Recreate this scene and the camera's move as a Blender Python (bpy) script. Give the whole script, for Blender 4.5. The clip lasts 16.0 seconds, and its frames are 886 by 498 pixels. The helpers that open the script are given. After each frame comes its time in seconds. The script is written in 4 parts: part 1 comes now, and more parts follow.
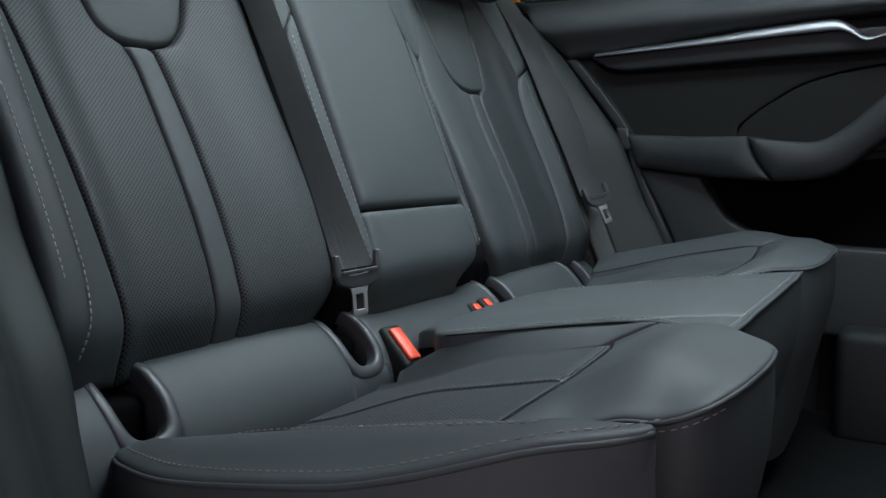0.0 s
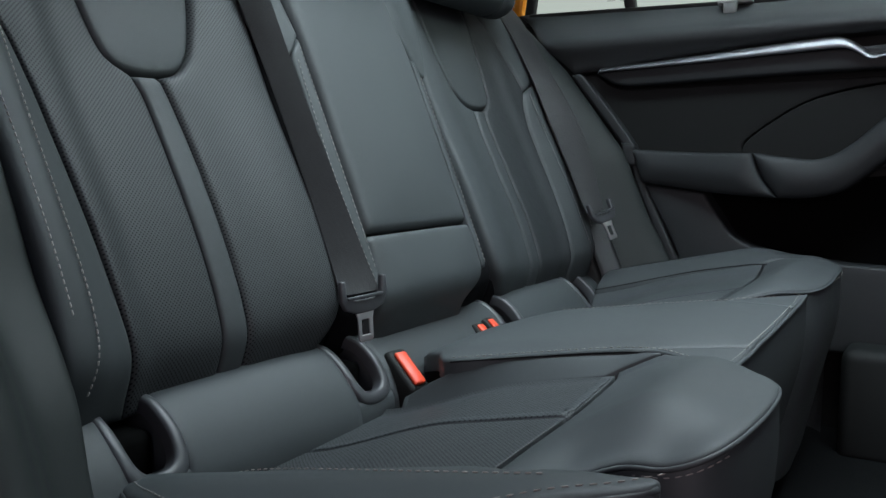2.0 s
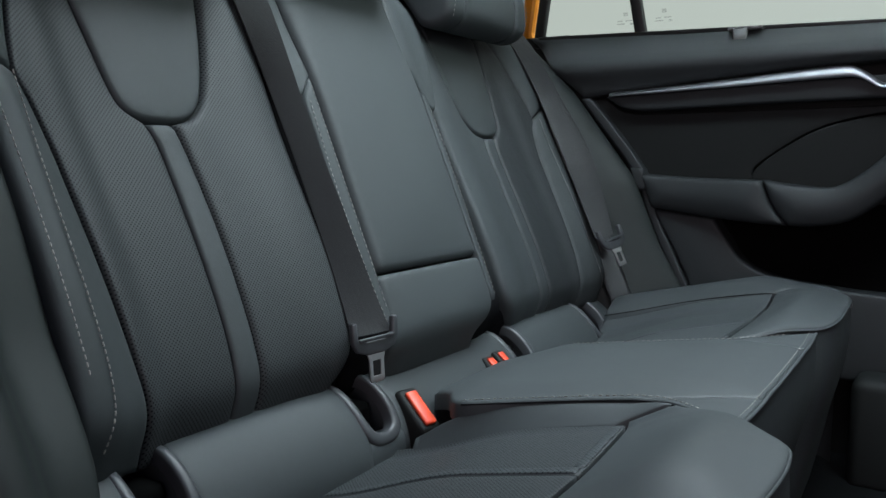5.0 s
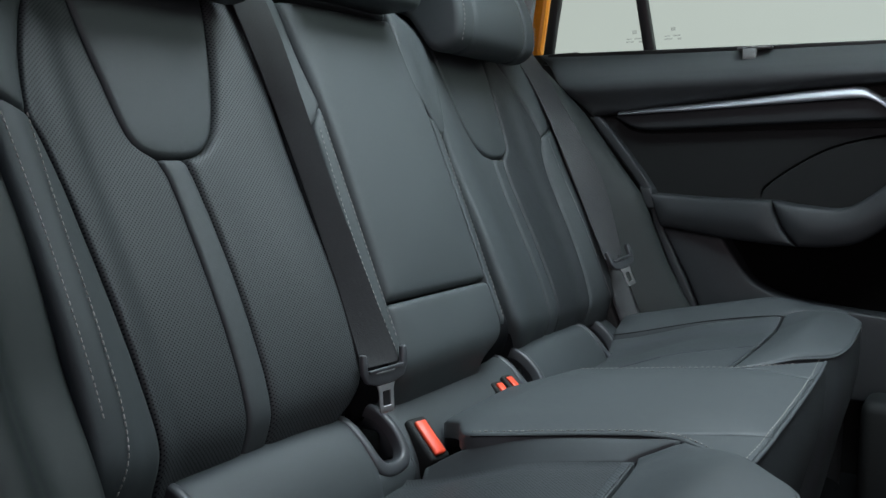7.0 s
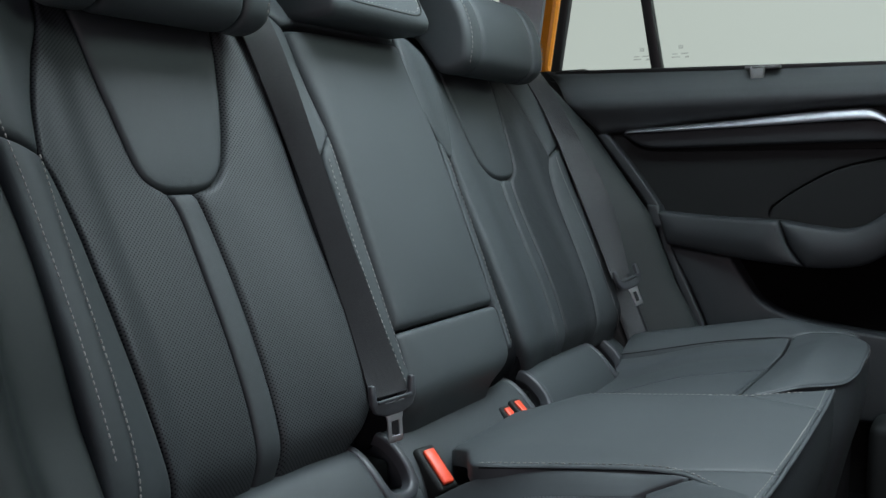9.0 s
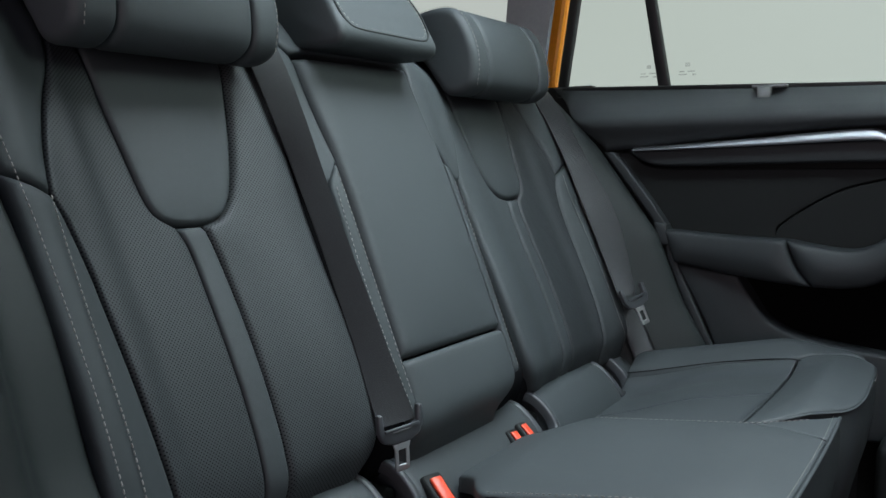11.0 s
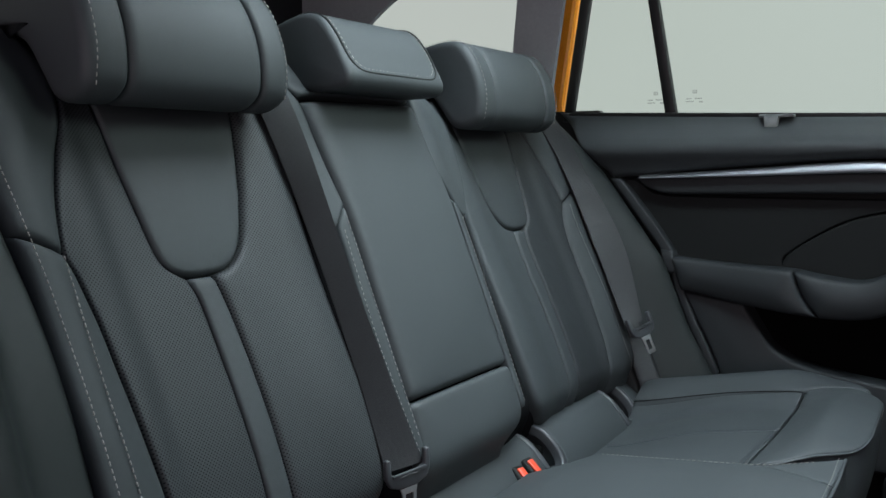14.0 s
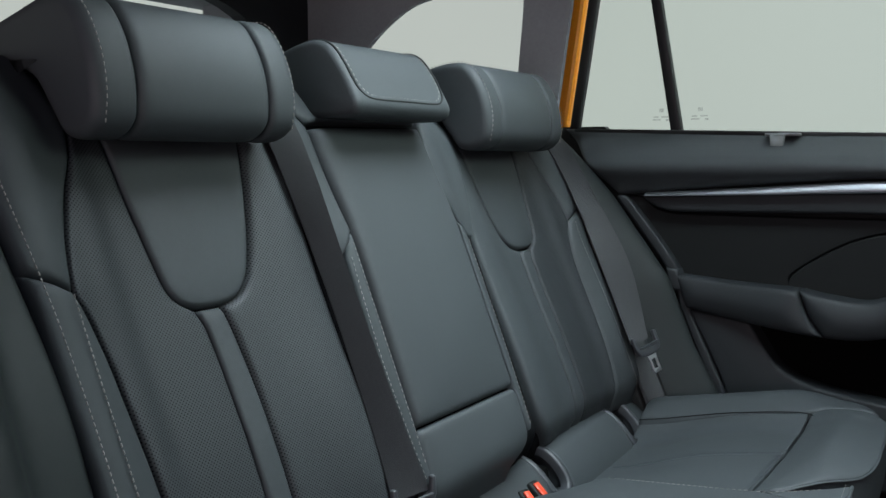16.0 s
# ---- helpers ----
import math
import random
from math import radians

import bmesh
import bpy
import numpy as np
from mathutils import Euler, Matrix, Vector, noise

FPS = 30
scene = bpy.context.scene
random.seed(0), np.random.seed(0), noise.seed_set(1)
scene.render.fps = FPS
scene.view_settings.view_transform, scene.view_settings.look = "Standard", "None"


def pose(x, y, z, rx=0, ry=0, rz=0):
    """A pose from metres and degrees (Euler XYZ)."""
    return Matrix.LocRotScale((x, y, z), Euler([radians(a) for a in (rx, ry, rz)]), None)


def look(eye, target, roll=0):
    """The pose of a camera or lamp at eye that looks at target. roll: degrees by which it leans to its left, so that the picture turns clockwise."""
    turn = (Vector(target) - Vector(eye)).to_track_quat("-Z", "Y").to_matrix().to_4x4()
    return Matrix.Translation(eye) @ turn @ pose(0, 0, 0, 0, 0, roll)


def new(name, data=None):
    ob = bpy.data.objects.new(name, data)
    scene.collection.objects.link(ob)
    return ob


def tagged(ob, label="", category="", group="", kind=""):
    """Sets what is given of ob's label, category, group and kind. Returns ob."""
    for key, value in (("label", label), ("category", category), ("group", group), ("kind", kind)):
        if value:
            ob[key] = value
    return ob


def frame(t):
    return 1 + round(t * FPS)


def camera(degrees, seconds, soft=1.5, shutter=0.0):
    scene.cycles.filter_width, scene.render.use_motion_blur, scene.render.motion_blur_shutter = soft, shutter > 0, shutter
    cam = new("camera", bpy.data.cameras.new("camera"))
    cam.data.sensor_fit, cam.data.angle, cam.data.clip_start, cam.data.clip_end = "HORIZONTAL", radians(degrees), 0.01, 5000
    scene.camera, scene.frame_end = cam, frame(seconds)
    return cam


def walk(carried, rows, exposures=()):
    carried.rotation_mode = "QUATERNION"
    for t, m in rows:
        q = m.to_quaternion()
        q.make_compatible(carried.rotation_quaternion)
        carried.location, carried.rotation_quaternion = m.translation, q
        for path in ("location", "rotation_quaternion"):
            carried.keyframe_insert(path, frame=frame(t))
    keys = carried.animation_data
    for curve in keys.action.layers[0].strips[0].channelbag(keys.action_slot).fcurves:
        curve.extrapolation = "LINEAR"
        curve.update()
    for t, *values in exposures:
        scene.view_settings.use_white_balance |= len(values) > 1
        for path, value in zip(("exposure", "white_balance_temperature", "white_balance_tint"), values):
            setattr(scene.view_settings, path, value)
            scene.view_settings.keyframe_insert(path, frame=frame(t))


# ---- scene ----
cam = camera(56.3, 16.0)
METRES, EYE, TILT, LEAN, TURN = 0.30, 0.72, -6.0, 0.0, 32.0
ROWS = [
    (0.0, 0.0, 0.0, 0.0, 0.0, 0.0, 0.0),
    (0.5, -0.0001, -0.0033, 0.0247, 0.08, -0.01, -0.0),
    (1.0, -0.001, -0.0081, 0.0516, 0.15, -0.01, -0.01),
    (1.5, -0.0031, -0.0098, 0.0781, 0.21, -0.03, -0.04),
    (2.0, -0.0044, -0.0136, 0.1071, 0.29, -0.05, -0.05),
    (2.5, -0.0046, -0.0168, 0.1331, 0.4, -0.06, -0.06),
    (3.0, -0.0062, -0.0204, 0.1625, 0.49, -0.07, -0.08),
    (3.5, -0.0055, -0.0247, 0.1881, 0.61, -0.07, -0.06),
    (4.0, -0.0116, -0.0266, 0.2193, 0.66, -0.1, -0.1),
    (6.5, -0.0199, -0.045, 0.3773, 1.25, -0.15, -0.14),
    (7.0, -0.0218, -0.0487, 0.4104, 1.4, -0.15, -0.15),
    (7.5, -0.0239, -0.0521, 0.4413, 1.51, -0.16, -0.14),
    (8.0, -0.0276, -0.0541, 0.4747, 1.6, -0.17, -0.15),
    (8.5, -0.0288, -0.0586, 0.5059, 1.72, -0.19, -0.17),
    (9.0, -0.0301, -0.0625, 0.5382, 1.84, -0.18, -0.16),
    (11.5, -0.029, -0.0851, 0.6992, 2.41, -0.27, -0.21),
    (12.0, -0.0321, -0.0875, 0.7334, 2.45, -0.3, -0.24),
    (12.5, -0.0351, -0.0895, 0.7639, 2.48, -0.3, -0.26),
    (13.0, -0.034, -0.0951, 0.7992, 2.58, -0.35, -0.27),
    (13.5, -0.036, -0.0979, 0.8291, 2.64, -0.34, -0.26),
    (14.0, -0.0326, -0.1047, 0.8642, 2.78, -0.37, -0.27),
    (14.5, -0.0359, -0.1075, 0.8945, 2.83, -0.37, -0.26),
    (15.0, -0.0381, -0.11, 0.9282, 2.91, -0.39, -0.28),
    (15.5, -0.044, -0.1108, 0.9581, 2.93, -0.4, -0.29),
    (16.0, -0.0461, -0.1131, 0.9893, 3.04, -0.42, -0.31),
]
walk(cam, [(t, pose(0, 0, EYE, TILT, LEAN, TURN) @ pose(METRES * x, METRES * y, METRES * z, 90 + pitch, roll, yaw)) for t, x, y, z, yaw, pitch, roll in ROWS])


# ---- light ----
world = bpy.data.worlds.new("studio_world")
scene.world = world
world.use_nodes = True
world.node_tree.nodes["Background"].inputs["Color"].default_value = (0.98, 0.93, 1.34, 1)
world.node_tree.nodes["Background"].inputs["Strength"].default_value = 0.17


def area_lamp(name, eye, target, sx, sy, watts, color):
    """A large unseen area lamp outside the car, standing in for studio light."""
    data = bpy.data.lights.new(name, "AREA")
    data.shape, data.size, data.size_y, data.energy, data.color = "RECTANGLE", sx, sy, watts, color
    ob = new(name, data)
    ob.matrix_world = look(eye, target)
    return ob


# Unseen lamp added for the light from above.
area_lamp("overhead_fill", (-0.02, 1.12, 3.0), (-0.2, 1.10, 0.5), 2.4, 1.8, 198, (0.82, 0.97, 1.04))
# Unseen warm fill added to brighten the near cushion's side panels.
area_lamp("door_side_fill", (0.5, -1.9, 1.0), (-0.35, 0.5, 0.5), 1.6, 1.0, 18, (1.0, 0.82, 0.84))
# Unseen lamp added for the light from the front.
area_lamp("front_fill", (2.1, 1.3, 2.3), (-0.6, 1.25, 0.95), 2.0, 1.2, 62, (0.80, 1.0, 0.93))
scene.view_settings.exposure = 0.0


# ---- materials ----
def material(name):
    m = bpy.data.materials.new(name)
    m.use_nodes = True
    nt = m.node_tree
    return m, nt, nt.nodes["Principled BSDF"]


def node(nt, kind, **values):
    n = nt.nodes.new(kind)
    for key, value in values.items():
        n.inputs[key].default_value = value
    return n


def varied(nt, bsdf, color, amount, scale):
    """Colour with a slow and a fine variation."""
    co = nt.nodes.new("ShaderNodeTexCoord")
    slow = node(nt, "ShaderNodeTexNoise", Scale=scale, Detail=4.0)
    fine = node(nt, "ShaderNodeTexNoise", Scale=scale * 14, Detail=3.0)
    nt.links.new(co.outputs["Object"], slow.inputs["Vector"])
    nt.links.new(co.outputs["Object"], fine.inputs["Vector"])
    mix = nt.nodes.new("ShaderNodeMath")
    mix.operation = "ADD"
    nt.links.new(slow.outputs["Fac"], mix.inputs[0])
    nt.links.new(fine.outputs["Fac"], mix.inputs[1])
    ramp = nt.nodes.new("ShaderNodeMapRange")
    ramp.inputs["From Min"].default_value, ramp.inputs["From Max"].default_value = 0.6, 1.4
    ramp.inputs["To Min"].default_value, ramp.inputs["To Max"].default_value = 1 - amount, 1 + amount
    nt.links.new(mix.outputs[0], ramp.inputs["Value"])
    tint = nt.nodes.new("ShaderNodeVectorMath")
    tint.operation = "SCALE"
    tint.inputs[0].default_value = color
    nt.links.new(ramp.outputs["Result"], tint.inputs["Scale"])
    nt.links.new(tint.outputs["Vector"], bsdf.inputs["Base Color"])
    return co, tint, ramp


def bumped(nt, bsdf, height, strength, distance):
    b = node(nt, "ShaderNodeBump", Strength=strength, Distance=distance)
    nt.links.new(height, b.inputs["Height"])
    nt.links.new(b.outputs["Normal"], bsdf.inputs["Normal"])


def leather(name, color, rough=0.5, perforated=0.0):
    m, nt, bsdf = material(name)
    co, tint, ramp = varied(nt, bsdf, color, 0.10, 9.0)
    bsdf.inputs["Roughness"].default_value = rough
    bsdf.inputs["Specular IOR Level"].default_value = 0.40
    rr = nt.nodes.new("ShaderNodeMapRange")
    rr.inputs["From Min"].default_value, rr.inputs["From Max"].default_value = 0.9, 1.1
    rr.inputs["To Min"].default_value, rr.inputs["To Max"].default_value = rough - 0.04, rough + 0.05
    nt.links.new(ramp.outputs["Result"], rr.inputs["Value"])
    nt.links.new(rr.outputs["Result"], bsdf.inputs["Roughness"])
    grain = node(nt, "ShaderNodeTexVoronoi", Scale=1400.0)
    nt.links.new(co.outputs["Object"], grain.inputs["Vector"])
    wrinkle = node(nt, "ShaderNodeTexNoise", Scale=38.0, Detail=3.0)
    nt.links.new(co.outputs["Object"], wrinkle.inputs["Vector"])
    total = nt.nodes.new("ShaderNodeMath")
    total.operation = "MULTIPLY_ADD"
    nt.links.new(wrinkle.outputs["Fac"], total.inputs[0])
    total.inputs[1].default_value = 1.0
    nt.links.new(grain.outputs["Distance"], total.inputs[2])
    height = total.outputs[0]
    if perforated:
        uv = nt.nodes.new("ShaderNodeUVMap")
        dots = []
        for shift in (0.0, 0.5):
            sc = nt.nodes.new("ShaderNodeVectorMath")
            sc.operation = "MULTIPLY_ADD"
            sc.inputs[1].default_value = (1 / perforated, 1 / perforated, 0)
            sc.inputs[2].default_value = (shift, shift, 0)
            nt.links.new(uv.outputs["UV"], sc.inputs[0])
            fr = nt.nodes.new("ShaderNodeVectorMath")
            fr.operation = "FRACTION"
            nt.links.new(sc.outputs["Vector"], fr.inputs[0])
            ds = nt.nodes.new("ShaderNodeVectorMath")
            ds.operation = "DISTANCE"
            ds.inputs[1].default_value = (0.5, 0.5, 0)
            nt.links.new(fr.outputs["Vector"], ds.inputs[0])
            dots.append(ds)
        low = nt.nodes.new("ShaderNodeMath")
        low.operation = "MINIMUM"
        nt.links.new(dots[0].outputs["Value"], low.inputs[0])
        nt.links.new(dots[1].outputs["Value"], low.inputs[1])
        hole = nt.nodes.new("ShaderNodeMapRange")
        hole.inputs["From Min"].default_value, hole.inputs["From Max"].default_value = 0.10, 0.24
        hole.inputs["To Min"].default_value = 0.22
        nt.links.new(low.outputs[0], hole.inputs["Value"])
        dark = nt.nodes.new("ShaderNodeVectorMath")
        dark.operation = "SCALE"
        nt.links.new(tint.outputs["Vector"], dark.inputs[0])
        nt.links.new(hole.outputs["Result"], dark.inputs["Scale"])
        nt.links.new(dark.outputs["Vector"], bsdf.inputs["Base Color"])
        gloss = nt.nodes.new("ShaderNodeMath")
        gloss.operation = "MULTIPLY"
        gloss.inputs[1].default_value = 0.42
        nt.links.new(hole.outputs["Result"], gloss.inputs[0])
        nt.links.new(gloss.outputs[0], bsdf.inputs["Specular IOR Level"])
        add = nt.nodes.new("ShaderNodeMath")
        add.operation = "ADD"
        nt.links.new(height, add.inputs[0])
        nt.links.new(hole.outputs["Result"], add.inputs[1])
        height = add.outputs[0]
    bumped(nt, bsdf, height, 0.16, 0.0008)
    return m


def plastic(name, color, rough, grain=900.0, strength=0.12, metal=0.0, amount=0.08, gloss=0.5, alpha=1.0):
    m, nt, bsdf = material(name)
    co, tint, ramp = varied(nt, bsdf, color, amount, 12.0)
    bsdf.inputs["Roughness"].default_value = rough
    bsdf.inputs["Metallic"].default_value = metal
    bsdf.inputs["Specular IOR Level"].default_value = gloss
    bsdf.inputs["Alpha"].default_value = alpha
    n = node(nt, "ShaderNodeTexNoise", Scale=grain, Detail=2.0)
    nt.links.new(co.outputs["Object"], n.inputs["Vector"])
    bumped(nt, bsdf, n.outputs["Fac"], strength, 0.0006)
    return m


def webbing(name, color):
    """Woven belt: diagonal ribs along the ribbon."""
    m, nt, bsdf = material(name)
    varied(nt, bsdf, color, 0.12, 30.0)
    bsdf.inputs["Roughness"].default_value = 0.42
    bsdf.inputs["Specular IOR Level"].default_value = 0.40
    uv = nt.nodes.new("ShaderNodeUVMap")
    wave = node(nt, "ShaderNodeTexWave", Scale=330.0, Distortion=0.4)
    wave.bands_direction = "DIAGONAL"
    nt.links.new(uv.outputs["UV"], wave.inputs["Vector"])
    bumped(nt, bsdf, wave.outputs["Fac"], 0.7, 0.0006)
    return m


def carpet(name, color):
    m, nt, bsdf = material(name)
    co, tint, ramp = varied(nt, bsdf, color, 0.35, 40.0)
    bsdf.inputs["Roughness"].default_value = 0.95
    bsdf.inputs["Specular IOR Level"].default_value = 0.1
    n = node(nt, "ShaderNodeTexNoise", Scale=500.0, Detail=3.0)
    nt.links.new(co.outputs["Object"], n.inputs["Vector"])
    bumped(nt, bsdf, n.outputs["Fac"], 1.0, 0.004)
    return m


def glass(name):
    m, nt, bsdf = material(name)
    bsdf.inputs["Base Color"].default_value = (0.93, 0.97, 0.95, 1)
    bsdf.inputs["Roughness"].default_value = 0.0
    bsdf.inputs["Transmission Weight"].default_value = 1.0
    bsdf.inputs["IOR"].default_value = 1.02
    return m


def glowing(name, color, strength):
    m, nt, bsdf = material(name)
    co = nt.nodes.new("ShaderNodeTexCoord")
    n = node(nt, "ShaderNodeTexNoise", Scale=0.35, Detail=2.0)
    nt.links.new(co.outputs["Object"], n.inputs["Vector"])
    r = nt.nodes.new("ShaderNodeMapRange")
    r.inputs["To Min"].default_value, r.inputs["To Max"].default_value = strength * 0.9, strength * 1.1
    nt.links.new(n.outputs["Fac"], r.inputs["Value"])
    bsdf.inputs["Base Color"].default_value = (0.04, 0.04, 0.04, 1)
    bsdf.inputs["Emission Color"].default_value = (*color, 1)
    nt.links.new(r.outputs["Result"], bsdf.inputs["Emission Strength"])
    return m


LEATHER = leather("black_leather", (0.040, 0.046, 0.049), 0.58)
PERFORATED = leather("perforated_leather", (0.032, 0.036, 0.039), 0.56, 0.0046)
COARSE = leather("coarse_perforated_leather", (0.038, 0.044, 0.048), 0.56, 0.0058)
VINYL = leather("soft_vinyl", (0.0145, 0.0185, 0.0185), 0.58)
FOAM = plastic("dark_foam", (0.006, 0.006, 0.007), 0.9, gloss=0.05)
THREAD = plastic("grey_thread", (0.27, 0.25, 0.235), 0.8)
WEB = webbing("belt_webbing", (0.024, 0.024, 0.026))
BLACK = plastic("black_plastic", (0.010, 0.0115, 0.0115), 0.65, gloss=0.22)
# The soft-touch plastic again, darkened to stand for the lower door's shade.
DARK = plastic("darkened_soft_plastic", (0.018, 0.021, 0.023), 0.6, 700.0, 0.25, gloss=0.4)
GREY = plastic("grey_plastic", (0.042, 0.045, 0.050), 0.45)
HOOK = plastic("pale_grey_plastic", (0.22, 0.23, 0.23), 0.5)
SOFT = plastic("soft_touch_plastic", (0.034, 0.040, 0.042), 0.6, 700.0, 0.25)
# Near-black colour that stands for the shade inside slots and the door pocket.
HOLLOW_SHADE = plastic("hollow_shade_black", (0.003, 0.003, 0.003), 0.95, gloss=0.03)
STEEL = plastic("tongue_steel", (0.55, 0.55, 0.56), 0.48, 300.0, 0.05, 1.0)
CHROME = plastic("satin_chrome", (0.33, 0.34, 0.36), 0.42, 200.0, 0.01, 1.0, 0.03)
RED = plastic("orange_red_plastic", (0.68, 0.060, 0.022), 0.4)
ORANGE = plastic("orange_body_paint", (0.92, 0.31, 0.008), 0.3, 300.0, 0.01)
RUBBER = plastic("black_rubber", (0.012, 0.013, 0.013), 0.5)
LINER = plastic("grey_headliner", (0.34, 0.36, 0.37), 0.9, 1400.0, 0.3)
CARPET = carpet("dark_carpet", (0.005, 0.0055, 0.006))
GLASS = glass("window_glass")
ETCH = plastic("etched_mark", (0.40, 0.42, 0.40), 0.9, alpha=0.16)
# The wall's brightness is its own glow, in place of light falling on it.
STUDIO = glowing("glowing_studio_wall", (0.92, 1.0, 0.93), 0.50)


# ---- building helpers ----
def finish(name, bm, mat, parent=None, smooth=True):
    me = bpy.data.meshes.new(name)
    bm.to_mesh(me)
    bm.free()
    for p in me.polygons:
        p.use_smooth = smooth
    me.materials.append(mat)
    ob = new(name, me)
    if parent is not None:
        ob.parent = parent
        ob.matrix_parent_inverse = parent.matrix_basis.inverted()
    return ob


def part(name, bm, mat, parent, label="", smooth=True):
    return tagged(finish(name, bm, mat, parent, smooth), label)


def thing(name, base, label, category, group="", kind=""):
    ob = new(name)
    ob.matrix_basis = Matrix.Translation(base)
    ob.empty_display_size = 0.05
    return tagged(ob, label, category, group, kind)


def curve2(points, step, closed=False, smooth=True):
    """A smooth line through 2D or 3D points, in even steps. A point given twice is a sharp corner."""
    pts = [Vector(p) for p in points]
    out = []
    n = len(pts)
    for i in range(n if closed else n - 1):
        p1, p2 = pts[i], pts[(i + 1) % n]
        if (p2 - p1).length < 1e-6:
            continue
        p0 = pts[i - 1] if (closed or i > 0) else p1
        p3 = pts[(i + 2) % n] if (closed or i + 2 < n) else p2
        k = max(1, round((p2 - p1).length / step))
        for j in range(k):
            t = j / k
            if smooth:
                a = (p2 - p0) * 0.5 if (p1 - p0).length > 1e-6 else (p2 - p1)
                b = (p3 - p1) * 0.5 if (p3 - p2).length > 1e-6 else (p2 - p1)
                size = (p2 - p1).length
                a = a.normalized() * min(a.length, size * 1.3)
                b = b.normalized() * min(b.length, size * 1.3)
                out.append((2 * t**3 - 3 * t**2 + 1) * p1 + (t**3 - 2 * t**2 + t) * a + (3 * t**2 - 2 * t**3) * p2 + (t**3 - t**2) * b)
            else:
                out.append(p1.lerp(p2, t))
    if not closed:
        out.append(pts[-1])
    return out


def gaps(points, loop):
    """The distance of each 2D point from a closed line."""
    p = np.array(points)
    a = np.array(loop)
    b = np.roll(a, -1, axis=0)
    ab = b - a
    best = np.full(len(p), 1e9)
    for i in range(len(a)):
        t = np.clip(((p - a[i]) @ ab[i]) / max(ab[i] @ ab[i], 1e-12), 0, 1)
        best = np.minimum(best, np.linalg.norm(p - a[i] - t[:, None] * ab[i], axis=1))
    return best


def inside(points, loop):
    p = np.array(points)
    a = np.array(loop)
    b = np.roll(a, -1, axis=0)
    odd = np.zeros(len(p), bool)
    for (x1, y1), (x2, y2) in zip(a, b):
        if y1 != y2:
            odd ^= ((y1 > p[:, 1]) != (y2 > p[:, 1])) & (p[:, 0] < (x2 - x1) * (p[:, 1] - y1) / (y2 - y1) + x1)
    return odd


def pad(outline, surf, puff=0.004, edge=0.007, depth=0.006, grid=0.011, skirt=0.02, wide=0.05, smooth=True, step=0.008):
    """An upholstered panel: a closed outline on a surface, its edges rolled down into the seam, its middle puffed up."""
    loop = [tuple(p) for p in curve2(outline, step, True, smooth)]
    area = sum(a[0] * b[1] - b[0] * a[1] for a, b in zip(loop, loop[1:] + loop[:1]))
    if area < 0:
        loop.reverse()
    n = len(loop)
    arr = np.array(loop)
    tangent = np.roll(arr, -1, axis=0) - np.roll(arr, 1, axis=0)
    inward = np.stack([-tangent[:, 1], tangent[:, 0]], 1)
    inward /= np.maximum(np.linalg.norm(inward, axis=1), 1e-9)[:, None]
    extra = []
    for d in (0.12, 0.35, 0.65, 1.0):
        extra += [tuple(q) for q in arr + inward * edge * d]
    lo, hi = arr.min(0), arr.max(0)
    row = 0
    y = lo[1]
    while y < hi[1]:
        x = lo[0] + (grid / 2 if row % 2 else 0)
        while x < hi[0]:
            extra.append((x, y))
            x += grid
        y += grid * 0.87
        row += 1
    ins = inside(extra, loop)
    far = gaps(extra, loop)
    limit = np.array([edge * d * 0.9 for d in (0.12, 0.35, 0.65, 1.0) for _ in range(n)] + [edge * 1.25] * (len(extra) - 4 * n))
    extra = [q for q, i, f, l in zip(extra, ins, far, limit) if i and f >= l]
    from mathutils.geometry import delaunay_2d_cdt
    co, _, faces, orig, _, _ = delaunay_2d_cdt([Vector(q) for q in loop + extra], [], [list(range(n))], 1, 1e-7)
    dist = gaps([tuple(q) for q in co], loop)
    bm = bmesh.new()
    uv = bm.loops.layers.uv.new("UVMap")
    vs = []
    for q, d in zip(co, dist):
        r = 1 - min(d / edge, 1.0)
        h = puff * (1 - math.exp(-d / wide)) - depth * (1 - math.sqrt(max(0.0, 1 - r * r)))
        vs.append(bm.verts.new(surf(q[0], q[1], h)))
    probe = surf(co[0][0], co[0][1], 1.0) - surf(co[0][0], co[0][1], 0.0)
    flip = None
    for f in faces:
        if len(f) < 3:
            continue
        if flip is None:
            a, b, c = (vs[k].co for k in f[:3])
            flip = (b - a).cross(c - a).dot(probe) < 0
        try:
            fc = bm.faces.new([vs[k] for k in (reversed(f) if flip else f)])
        except ValueError:
            continue
    bm.verts.index_update()
    for fc in bm.faces:
        for l in fc.loops:
            l[uv].uv = co[l.vert.index]
    if skirt:
        index = {}
        for k, q in enumerate(co):
            for o in orig[k]:
                if o < n:
                    index[o] = k
        ring = [index[k] for k in range(n) if k in index]
        low = [bm.verts.new(surf(co[k][0], co[k][1], -depth - skirt)) for k in ring]
        m = len(ring)
        for k in range(m):
            quad = [vs[ring[k]], vs[ring[(k + 1) % m]], low[(k + 1) % m], low[k]]
            if len(set(quad)) == 4:
                if not flip:
                    quad.reverse()
                try:
                    fc = bm.faces.new(quad)
                except ValueError:
                    continue
                for l in fc.loops:
                    l[uv].uv = (0.0012, 0.0012)
    return bm


def stitches(line, surf, h=0.0, length=0.0047, pitch=0.0080, r=0.00062):
    """A row of single stitches along a 2D line on a surface."""
    return stitched([surf(p[0], p[1], h) for p in curve2(line, 0.004)], length, pitch, r)


